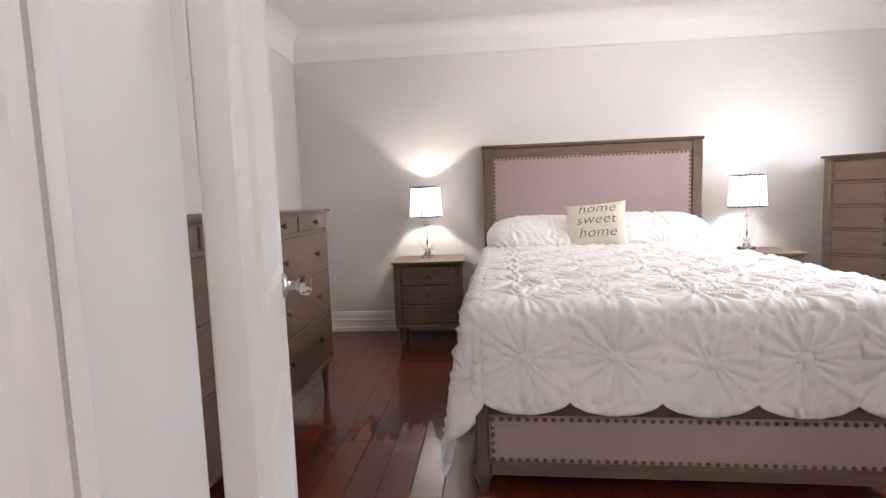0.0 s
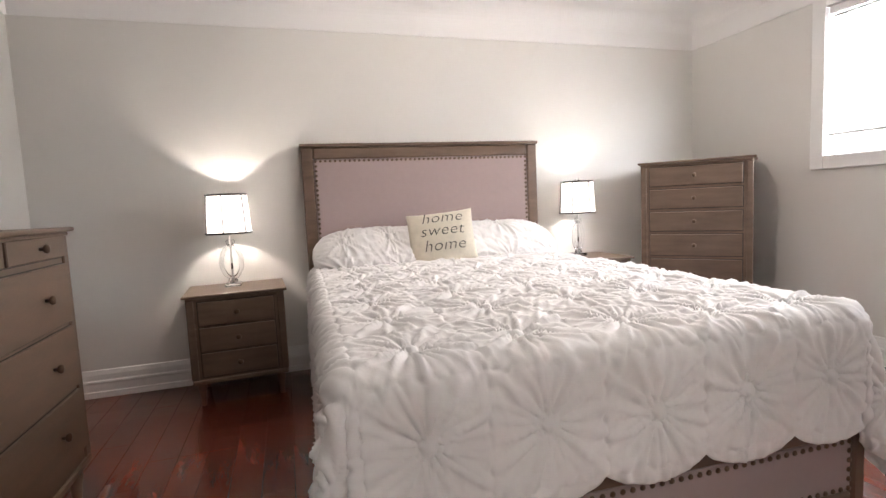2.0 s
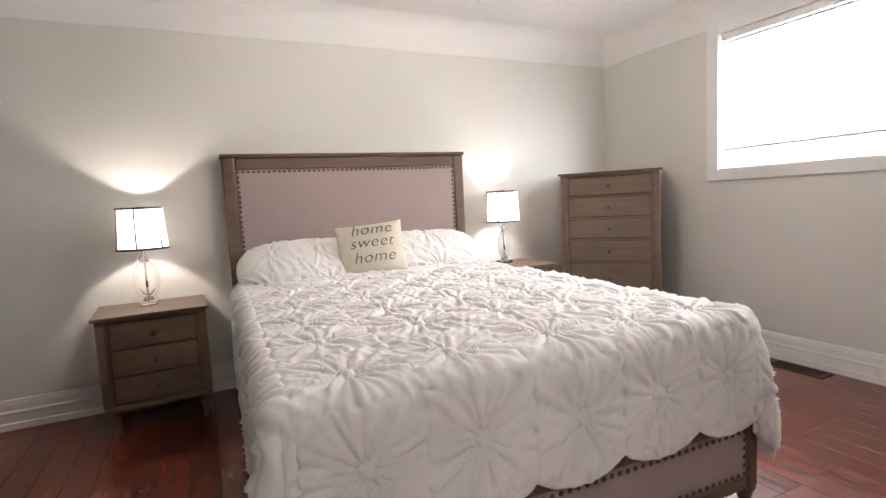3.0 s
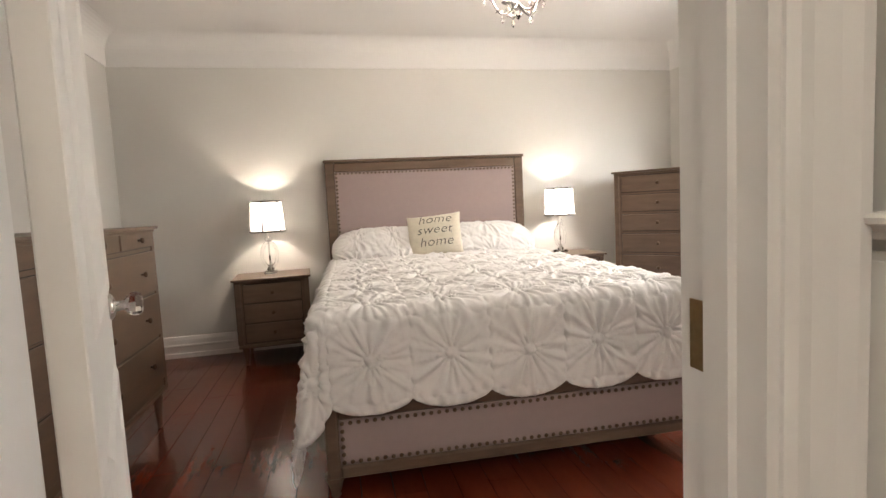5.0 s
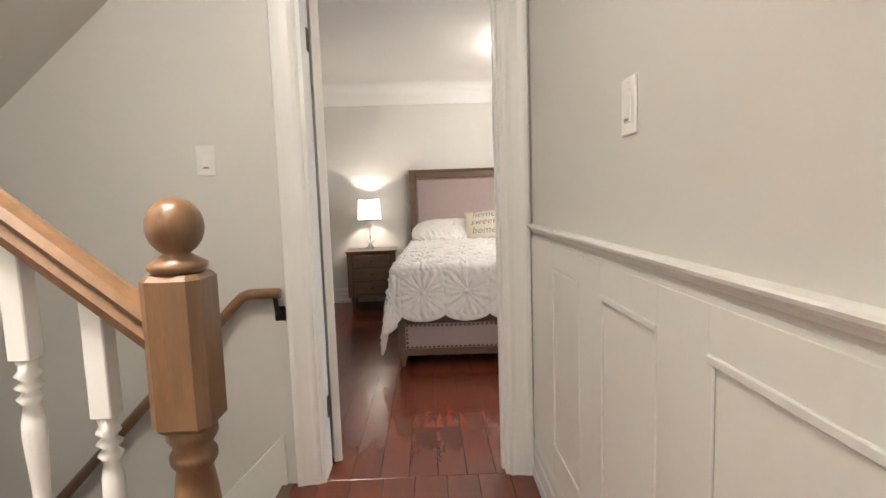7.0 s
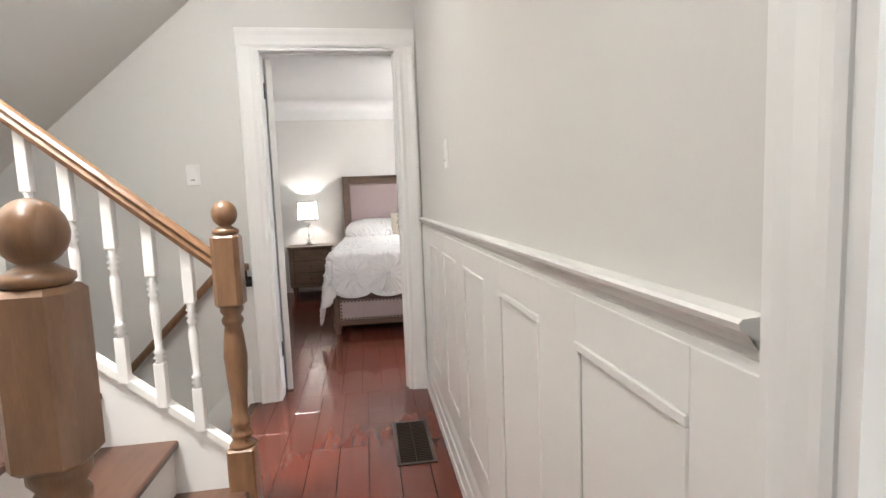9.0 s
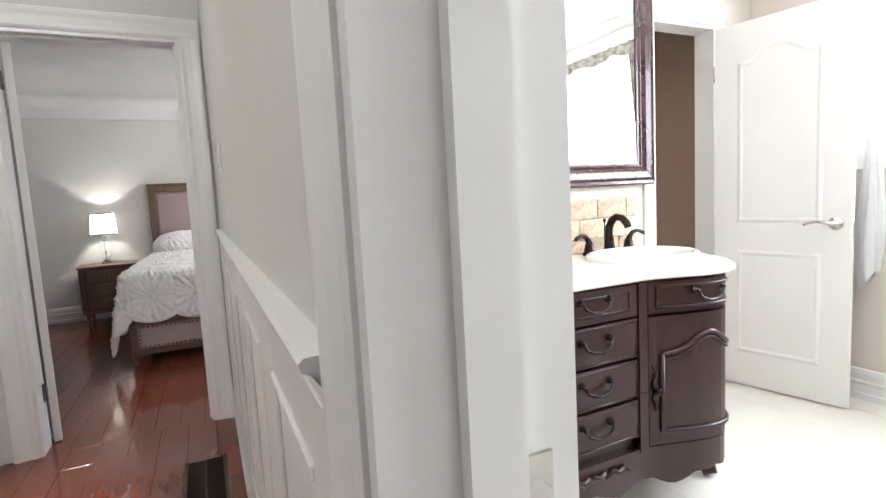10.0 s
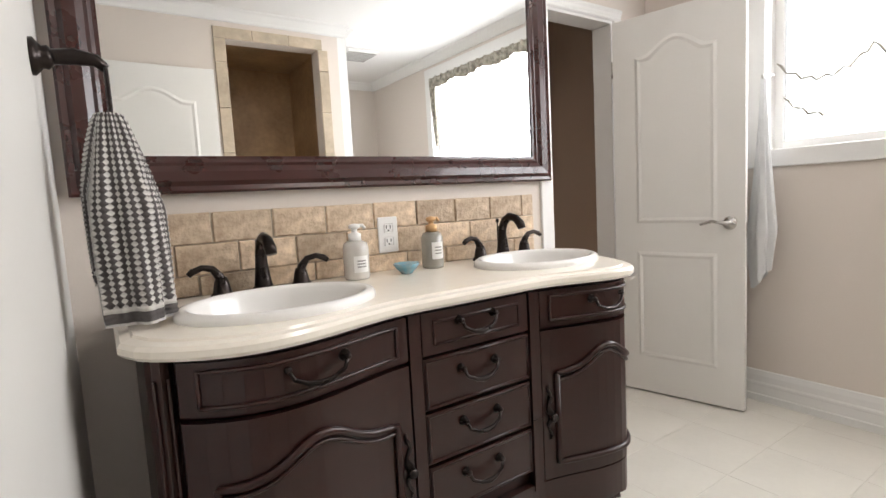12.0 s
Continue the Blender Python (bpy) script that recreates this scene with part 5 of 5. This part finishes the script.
M_SOAP = mat("frosted_soap_bottle", (0.62, 0.59, 0.55), 0.15, 0.04, 12, 0.0, coat=0.4)
M_GREYB = mat("grey_lotion_bottle", (0.30, 0.285, 0.25), 0.25, 0.05, 12, 0.0, coat=0.3)
M_GOLD = mat("copper_pump", (0.62, 0.38, 0.19), 0.3, 0.05, 20, 0.0, metal=0.7)
pump_bottle("soap_bottle", "clear soap bottle with a white pump and paper label", pose(1.735, -1.455, CZ + 0.001), [(0.0, 0), (0.036, 0), (0.038, 0.006), (0.038, 0.092), (0.034, 0.106), (0.02, 0.114)], M_SOAP, M_PLATE, 0.026, (0.0385, 0.022, 0.07))
pump_bottle("lotion_bottle", "grey bottle with a copper coloured pump", pose(2.012, -1.445, CZ + 0.001), [(0.0, 0), (0.034, 0), (0.036, 0.006), (0.036, 0.10), (0.028, 0.114), (0.018, 0.118)], M_GREYB, M_GOLD, 0.020, (0.0365, 0.03, 0.085))
M_BLUE = mat("blue_glaze", (0.07, 0.24, 0.33), 0.12, 0.5, 60, 0.0, col2=(0.30, 0.38, 0.38), coat=0.5)
dish = thing("soap_dish", "small blue glazed bowl between the bottles", "bowl", pose(1.885, -1.49, CZ + 0.001))
part("bowl", lathe([(0.018, 0), (0.020, 0.004), (0.034, 0.018), (0.042, 0.032), (0.039, 0.032), (0.030, 0.018), (0.004, 0.008)], 24), M_BLUE, dish, smooth=True)

outlet = thing("wall_outlet", "white double power outlet on the tiled splashback", "outlet", pose(1.888, TY - 0.0125, 1.012))
part("plate", box(-0.036, 0.036, -0.006, 0, -0.058, 0.058, 0.003), M_PLATE, outlet)
for z in (-0.022, 0.022):
    s = part("socket", box(-0.017, 0.017, -0.0085, -0.005, z - 0.015, z + 0.015, 0.004), M_PLATE, outlet)
    # Raised dark bits stand for the shade inside the socket openings.
    for x in (-0.007, 0.007):
        part("slot", box(x - 0.0012, x + 0.0012, -0.0090, -0.008, z - 0.002, z + 0.009), M_DARK, s)
    part("earth_hole", box(-0.0022, 0.0022, -0.0090, -0.008, z - 0.010, z - 0.005), M_DARK, s)

# openings for the basins, cut through the top and the carcass
cut = bmesh.new()
for x, y in SK:
    c2 = bmesh.new()
    rg = [[c2.verts.new((x + 0.225 * 0.9 * math.cos(2 * math.pi * i / 44), y + 0.178 * 0.9 * math.sin(2 * math.pi * i / 44), zz)) for i in range(44)] for zz in (CZ - 0.17, CZ + 0.06)]
    for i in range(44):
        c2.faces.new((rg[0][i], rg[0][(i + 1) % 44], rg[1][(i + 1) % 44], rg[1][i]))
    c2.faces.new(rg[0][::-1])
    c2.faces.new(rg[1])
    joined(cut, c2)
cutter = new("cutter", mesh_of("cutter", cut, M_MARBLE))
for ob in [o for o in (*top.children, *van.children) if o.name.split(".")[0] in ("slab", "carcass")]:
    bo = ob.modifiers.new("opening", "BOOLEAN")
    bo.operation, bo.object, bo.solver = "DIFFERENCE", cutter, "EXACT"
    bpy.context.view_layer.update()
    made = bpy.data.meshes.new_from_object(ob.evaluated_get(bpy.context.evaluated_depsgraph_get()))
    ob.modifiers.remove(bo)
    ob.data = made
bpy.data.objects.remove(cutter)

# mirror
MX0, MX1, MZ0, MZ1 = 1.062, 2.632, 1.168, 2.15
mir = thing("wall_mirror", "large wall mirror in a dark mahogany frame above the vanity", "mirror")
M_MIRROR = bpy.data.materials.new("mirror_glass")
M_MIRROR.use_nodes = True
pb = M_MIRROR.node_tree.nodes["Principled BSDF"]
pb.inputs["Base Color"].default_value, pb.inputs["Metallic"].default_value, pb.inputs["Roughness"].default_value = (0.93, 0.94, 0.93, 1), 1, 0.005
part("glass", box(MX0 + 0.06, MX1 - 0.06, TY - 0.022, TY - 0.016, MZ0 + 0.06, MZ1 - 0.06), M_MIRROR, mir, "clear mirror glass")
M_MAHOG = mat("mahogany_frame", (0.045, 0.010, 0.008), 0.28, 0.12, 8, 0.0, 60, coat=0.25)
FP = [(0.0, 0.0), (0.0, 0.028), (0.006, 0.034), (0.018, 0.030), (0.030, 0.040), (0.055, 0.036), (0.070, 0.026), (0.078, 0.028), (0.086, 0.024), (0.095, 0.023), (0.095, 0.0)]
bm = bmesh.new()
rings = []
for a, d in FP:
    rings.append([bm.verts.new(p) for p in ((MX0 + a, TY - 0.004 - d, MZ0 + a), (MX1 - a, TY - 0.004 - d, MZ0 + a), (MX1 - a, TY - 0.004 - d, MZ1 - a), (MX0 + a, TY - 0.004 - d, MZ1 - a))])
for r, s in zip(rings, rings[1:]):
    for i in range(4):
        bm.faces.new((r[i], r[(i + 1) % 4], s[(i + 1) % 4], s[i]))
part("frame", bm, M_MAHOG, mir, "moulded dark mahogany frame")


def hand_towel():
    h = thing("towel_hook", "oil rubbed bronze towel post on the bathroom wall", "towel holder", pose(SX, -1.64, 1.418))
    part("rose", lathe([(0.034, 0), (0.034, 0.006), (0.027, 0.012), (0.020, 0.018), (0.022, 0.026), (0.014, 0.034)], 20), M_BRONZE, h, smooth=True, m=pose(0, 0, 0, 0, 90, 0))
    part("arm", tube([(0.02, 0, 0), (0.065, 0, 0.006), (0.10, 0, 0.002), (0.115, 0, -0.012)], 0.012, 10, taper=[1.2, 1.3, 1.0, 0.8]), M_BRONZE, h, smooth=True)
    part("ring", tube([(0.114, 0.0 + 0.028 * math.sin(2 * math.pi * i / 20), -0.065 + 0.055 * math.cos(2 * math.pi * i / 20)) for i in range(21)], 0.004, 6), M_BRONZE, h, "thin bronze ring", True)
    n, k = 90, 140
    a, z = np.meshgrid(np.linspace(0, 2 * np.pi, k, endpoint=False), np.linspace(0, 1, n))
    wide = 0.024 + 0.046 * np.clip(z * 2.2, 0, 1) ** 0.7
    fold = 1 + 0.16 * np.sin(5 * a + 1.5 * z) * np.clip(z * 2, 0.2, 1) + 0.07 * np.sin(11 * a - 2 * z)
    low = np.where(np.cos(a - 5.3) > 0.1, 1.0, 0.80)
    X = wide * 0.92 * fold * np.cos(a) + 0.012 * z
    Y = wide * 0.95 * fold * np.sin(a)
    Z = -z * 0.41 * low
    rib = 0.0015 * np.cos(2 * np.pi * z * 34) + 0.0015 * np.cos(a * 26)
    t = grid_mesh("hand_towel", X + rib * np.cos(a), Y + rib * np.sin(a), Z, M_TOWEL, wrap=True)
    uv = t.data.uv_layers.new(name="cloth")
    for loop in t.data.loops:
        row, col = divmod(loop.vertex_index, k)
        uv.data[loop.index].uv = (col / k, row / (n - 1))
    t.matrix_basis = pose(SX + 0.110, -1.645, 1.318)
    tagged(t, "grey and white waffle hand towel hanging from the ring", "towel")


def towel_mat():
    """Grey cloth woven with white chains along its length, plain bands at the hems."""
    m = bpy.data.materials.new("grey_white_weave")
    m.use_nodes = True
    nt, N = m.node_tree, m.node_tree.nodes
    b = N["Principled BSDF"]
    tc, sep = N.new("ShaderNodeTexCoord"), N.new("ShaderNodeSeparateXYZ")
    nt.links.new(tc.outputs["UV"], sep.inputs["Vector"])

    def op(kind, a, c=0.0):
        n = N.new("ShaderNodeMath")
        n.operation = kind
        for k, v in enumerate((a, c)):
            if isinstance(v, (int, float)):
                n.inputs[k].default_value = v
            else:
                nt.links.new(v, n.inputs[k])
        return n.outputs[0]

    across = op("COSINE", op("MULTIPLY", sep.outputs["X"], 2 * math.pi * 26))
    along = op("COSINE", op("MULTIPLY", sep.outputs["Y"], 2 * math.pi * 34))
    chain = op("ADD", across, op("MULTIPLY", along, 0.75))
    r = N.new("ShaderNodeValToRGB")
    r.color_ramp.elements[0].position, r.color_ramp.elements[1].position = 0.50, 0.66
    r.color_ramp.elements[0].color, r.color_ramp.elements[1].color = (0.085, 0.075, 0.073, 1), (0.60, 0.58, 0.55, 1)
    nt.links.new(op("MULTIPLY_ADD", chain, 0.28), r.inputs["Fac"])
    r.inputs["Fac"].links[0].from_node.inputs[2].default_value = 0.5
    hem = N.new("ShaderNodeValToRGB")
    hem.color_ramp.interpolation = "CONSTANT"
    e = hem.color_ramp.elements
    e[0].position, e[0].color = 0.0, (0.60, 0.58, 0.55, 1)
    e[1].position, e[1].color = 0.935, (0.10, 0.09, 0.088, 1)
    e.new(0.985).color = (0.60, 0.58, 0.55, 1)
    nt.links.new(sep.outputs["Y"], hem.inputs["Fac"])
    mx = N.new("ShaderNodeMix")
    mx.data_type = "RGBA"
    nt.links.new(op("GREATER_THAN", sep.outputs["Y"], 0.915), mx.inputs["Factor"])
    for sock in (s for s in mx.inputs if s.type == "RGBA"):
        pick = r if sock.identifier.startswith("A") else hem
        nt.links.new(pick.outputs["Color"], sock)
    nt.links.new([s for s in mx.outputs if s.type == "RGBA"][0], b.inputs["Base Color"])
    b.inputs["Roughness"].default_value = 0.95
    bp = N.new("ShaderNodeBump")
    bp.inputs["Strength"].default_value, bp.inputs["Distance"].default_value = 0.6, 0.004
    nt.links.new(chain, bp.inputs["Height"])
    nt.links.new(bp.outputs["Normal"], b.inputs["Normal"])
    return m


M_TOWEL = towel_mat()
hand_towel()

# white towel behind the closet door
n, k = 40, 60
a, z = np.meshgrid(np.linspace(0, 2 * np.pi, k, endpoint=False), np.linspace(0, 1, n))
wd_ = 0.010 + 0.046 * np.clip(z * 1.3, 0, 1) ** 1.4 - 0.018 * np.clip((z - 0.8) / 0.2, 0, 1)
fd = 1 + 0.22 * np.sin(4 * a + 2 * z) + 0.1 * np.sin(9 * a)
M_TERRY = mat("white_terry", (0.72, 0.72, 0.72), 0.95, 0.03, 12, 0.4, 350)
wt = grid_mesh("bath_towel", 0.45 * wd_ * fd * np.cos(a), wd_ * fd * np.sin(a), -z * (0.95 + 0.05 * np.sin(a)), M_TERRY, wrap=True)
wt.matrix_basis = pose(3.735, -1.69, 1.60)
tagged(wt, "white bath towel hanging behind the open closet door", "towel")
hk = thing("robe_hook", "satin nickel hook behind the closet door", "hook", pose(3.775, -1.69, 1.60))
part("hook", tube([(0.065, 0, 0.02), (0.03, 0, 0.015), (-0.035, 0, -0.015), (-0.05, 0, 0.01)], 0.006, 8), M_NICKEL, hk, smooth=True)

# shower wall, seen in the mirror
SWY = -3.60
M_TRAV = mat("travertine_shower", (0.36, 0.24, 0.13), 0.45, 0.25, 3.5, 0.1, 30, col2=(0.22, 0.13, 0.065), island=0.2)
S0, S1, SZ = 1.93, 2.57, 2.255
bm = box(SX, S0, SWY - 0.12, SWY, -0.15, 2.5)
box(S1, 2.73, SWY - 0.12, SWY, -0.15, 2.5, bm=bm)
box(S0, S1, SWY - 0.12, SWY, SZ, 2.5, bm=bm)
setting("wall_south_bath", bm, M_BATHWALL, "beige painted wall with the shower opening", "wall")
bm = box(S0 - 0.5, 2.73, SWY - 1.02, SWY - 0.92, 0, 2.44)
box(S0 - 0.6, S0 - 0.5, SWY - 0.92, SWY - 0.12, 0, 2.44, bm=bm)
box(S1 + 0.08, 2.73, SWY - 0.92, SWY - 0.12, 0, 2.44, bm=bm)
box(S0 - 0.5, S1 + 0.08, SWY - 0.92, SWY - 0.12, 2.30, 2.44, bm=bm)
setting("wall_shower", bm, M_TRAV, "brown travertine shower walls", "wall")
M_TRAVL = mat("travertine_border", (0.52, 0.43, 0.32), 0.45, 0.12, 8, 0.15, 40, island=0.15)
bd = tagged(new("trim_shower"), "pale travertine border round the shower opening", "trim", kind="structure")
z = 0.0
while z < SZ:
    for x0, x1 in ((S0 - 0.075, S0), (S1, S1 + 0.075)):
        part("border_tile", box(x0, x1, SWY, SWY + 0.012, z + 0.001, min(z + 0.30, SZ) - 0.001, 0.003), M_TRAVL, bd)
    z += 0.30
for i in range(3):
    part("border_tile", box(S0 - 0.075 + 0.25 * i + 0.001, S0 - 0.075 + 0.25 * (i + 1) - 0.001, SWY, SWY + 0.012, SZ, SZ + 0.075, 0.003), M_TRAVL, bd)
setting("wall_southeast_bath", box(2.73, EX + 0.14, -5.3, -5.2, -0.15, 2.5), M_BATHWALL, "beige painted far bathroom wall", "wall")
setting("wall_shower_end", box(2.73, 2.80, -5.2, SWY, -0.15, 2.5), M_WHITE, "white painted end of the shower wall", "wall")
# crown moulding of the bathroom
CR = [(0, 2.44), (0, 2.365), (0.012, 2.37), (0.02, 2.385), (0.05, 2.42), (0.065, 2.43), (0.07, 2.44)]
bm = prism([(SWY + p, z) for p, z in CR], "x", SX, 2.80)
prism([(EX - p, z) for p, z in CR], "y", -5.2, NY, bm=bm)
prism([(2.80 + p, z) for p, z in CR], "y", -5.2, SWY, bm=bm)
prism([(-5.2 + p, z) for p, z in CR], "x", 2.80, EX, bm=bm)
setting("trim_crown", bm, M_WHITE, "white crown moulding round the bathroom", "moulding")
fan = thing("ceiling_fan_vent", "pale ventilation grille in the bathroom ceiling", "vent", pose(3.15, -4.15, 2.44))
part("housing", box(-0.15, 0.15, -0.15, 0.15, -0.03, 0, 0.008), M_PLATE, fan)
for i in range(7):
    part("grille_slat", box(-0.13, 0.13, -0.12 + i * 0.04 - 0.008, -0.12 + i * 0.04 + 0.008, -0.036, -0.0305, 0.001), M_SLOT, fan)

# sheer curtain and valance on the bath window
def sheer_mat():
    m = bpy.data.materials.new("sheer_curtain")
    m.use_nodes = True
    nt, N = m.node_tree, m.node_tree.nodes
    t, d, x, mx = N.new("ShaderNodeBsdfTransparent"), N.new("ShaderNodeBsdfTranslucent"), N.new("ShaderNodeTexNoise"), N.new("ShaderNodeMixShader")
    d.inputs["Color"].default_value = (0.9, 0.9, 0.88, 1)
    x.inputs["Scale"].default_value = 40
    mr = N.new("ShaderNodeMapRange")
    mr.inputs["To Min"].default_value, mr.inputs["To Max"].default_value = 0.3, 0.6
    nt.links.new(x.outputs["Fac"], mr.inputs["Value"])
    nt.links.new(mr.outputs["Result"], mx.inputs[0])
    nt.links.new(t.outputs[0], mx.inputs[1])
    nt.links.new(d.outputs[0], mx.inputs[2])
    nt.links.new(mx.outputs[0], N["Material Output"].inputs["Surface"])
    return m


def valance_mat():
    m = mat("floral_valance", (0.60, 0.56, 0.47), 0.9, 0.1, 28, 0.1, 200, col2=(0.10, 0.09, 0.075))
    return m


M_VAL = valance_mat()
cu_ = thing("curtain", "patterned valance with a scalloped dark hem over the bathroom window", "curtain", pose(EX - 0.03, 0, 0))
y, q = np.meshgrid(np.linspace(BWY0 + 0.02, BWY1 - 0.02, 220), np.linspace(0, 1, 24))
wv = 0.012 * np.sin(y * 60) + 0.006 * np.sin(y * 143 + 1)
drop = 0.07 + 0.035 * np.abs(np.sin((y - BWY0) * np.pi / 0.40))
grid_mesh("valance", wv, y, BWZ1 - 0.005 - q * drop, M_VAL, cu_, "dark floral valance")
for side, yy in ((-1, BWY0 + 0.06), (1, -2.62)):
    y, q = np.meshgrid(np.linspace(-0.055, 0.055, 26), np.linspace(0, 1, 60))
    grid_mesh("tail", 0.01 * np.sin(y * 180 + 3 * q), yy + 0.03 * q + y * (1 - 0.7 * q), BWZ1 - 0.02 - q * 0.62, M_VAL, cu_, "gathered floral tail")
part("rod", tube([(0.0, BWY0 - 0.02, BWZ1 - 0.004), (0.0, BWY1 + 0.02, BWZ1 - 0.004)], 0.007, 8), M_WHITE, cu_, "white curtain rod")

for k, (z0, dy) in enumerate(((1.66, 0.0), (1.50, 0.03))):
    pts = [(-0.012, -1.72 - 0.02 * i - dy, z0 - 0.10 * math.sin(math.pi * ((i * 0.02) % 0.36) / 0.36) ** 0.8 + 0.01 * math.sin(i * 2.1)) for i in range(58 if k == 0 else 9)]
    part("hem_trim", tube(pts, 0.007, 6, taper=[0.4 + 0.5 * abs(math.sin(i * 1.7)) for i in range(len(pts))]), M_VAL, cu_, "dark floral trim")

# daylight beyond the windows
M_SKYCARD = glow("bright_overcast_distance", (0.95, 0.98, 1.0), 3.2)
bm = box(9.0, 9.05, -14, 14, -3, 9)
tagged(part("backdrop", bm, M_SKYCARD), "pale bright distance outside the windows", "backdrop", kind="structure")
# ---- boards and tiles ----
plank_cache = {}


def plank(parent, x0, x1, y0, y1, z, t, mt, name, bev=0.0012):
    key = (name, round(x1 - x0, 3), round(y1 - y0, 2))
    if key not in plank_cache:
        w, l = (x1 - x0) / 2 - 0.0006, (y1 - y0) / 2 - 0.0006
        bm = bmesh.new()
        lo = [bm.verts.new((sx * w, sy * l, -t)) for sx, sy in ((-1, -1), (1, -1), (1, 1), (-1, 1))]
        md = [bm.verts.new((sx * w, sy * l, -bev)) for sx, sy in ((-1, -1), (1, -1), (1, 1), (-1, 1))]
        hi = [bm.verts.new((sx * (w - bev), sy * (l - bev), 0)) for sx, sy in ((-1, -1), (1, -1), (1, 1), (-1, 1))]
        for a, b in ((lo, md), (md, hi)):
            for i in range(4):
                bm.faces.new((a[i], a[(i + 1) % 4], b[(i + 1) % 4], b[i]))
        bm.faces.new(hi)
        plank_cache[key] = mesh_of(name, bm, mt)
    o = new(name, plank_cache[key])
    o.parent = parent
    o.location = ((x0 + x1) / 2, (y0 + y1) / 2, z)


def boards(parent, X0, X1, Y0, Y1, w, length, rng):
    n = round((X1 - X0) / w)
    w = (X1 - X0) / n
    for i in range(n):
        y = Y0 - rng.choice((0.0, 0.25, 0.5, 0.75)) * length
        while y < Y1 - 0.01:
            a, b = max(y, Y0), min(y + length, Y1)
            if b - a > 0.03:
                plank(parent, X0 + i * w, X0 + (i + 1) * w, a, b, 0.0, 0.012, M_CHERRY, "floorboard")
            y += length


rng = random.Random(4)
boards(bpy.data.objects["floor_bedroom"], BX0, BX1, 0.0, BY1, 0.125, 0.92, rng)
boards(bpy.data.objects["floor_hall"], -0.14, HX + 0.02, -4.6, 0.0, 0.131, 0.92, rng)

# splashback of travertine bricks
M_TUMB = mat("tumbled_travertine", (0.66, 0.53, 0.39), 0.6, 0.16, 26, 0.5, 70, island=0.28, col2=(0.36, 0.25, 0.16))
M_JOINT = mat("tan_tile_joint", (0.60, 0.52, 0.42), 0.8, 0.12, 30)
sb = setting("splashback", box(1.215, 2.545, TY - 0.004, TY, CZ, 1.117), M_JOINT, "tumbled travertine brick splashback", "splashback")
hrow = 0.084
for r in range(4):
    z1 = 1.117 - r * hrow
    z0 = max(CZ + 0.001, z1 - hrow + 0.003)
    if z1 - z0 < 0.01:
        continue
    x = (1.205, 1.108, 1.16, 1.1)[r]
    while x < 2.545:
        a, b = max(x, 1.217), min(x + 0.157, 2.545)
        if b - a > 0.012:
            dz = rng.uniform(-0.001, 0.001)
            bm = box(-(b - a) / 2 + 0.0008, (b - a) / 2 - 0.0008, -0.005 - rng.uniform(0, 0.003), 0.004, -(z1 - z0) / 2, (z1 - z0) / 2, 0.0025, seg=1)
            for v in bm.verts:
                v.co.x += rng.uniform(-0.0009, 0.0009)
                v.co.z += rng.uniform(-0.0009, 0.0009)
            part("brick_tile", bm, M_TUMB, sb, m=pose((a + b) / 2, TY - 0.006, (z0 + z1) / 2 + dz))
        x += 0.160

# bathroom floor tiles
T = 0.33
for i in range(int((EX - SX) / T) + 1):
    for j in range(12):
        x0, y0 = SX + i * T, -0.9 - (j + 1) * T
        x1, y1 = min(x0 + T, EX), y0 + T
        if x1 - x0 > 0.03:
            plank(bpy.data.objects["floor_bath"], x0 + 0.0006, x1 - 0.0006, y0 + 0.0006, y1 - 0.0006, 0.0, 0.008, M_TILEF, "floor_tile", 0.0008)
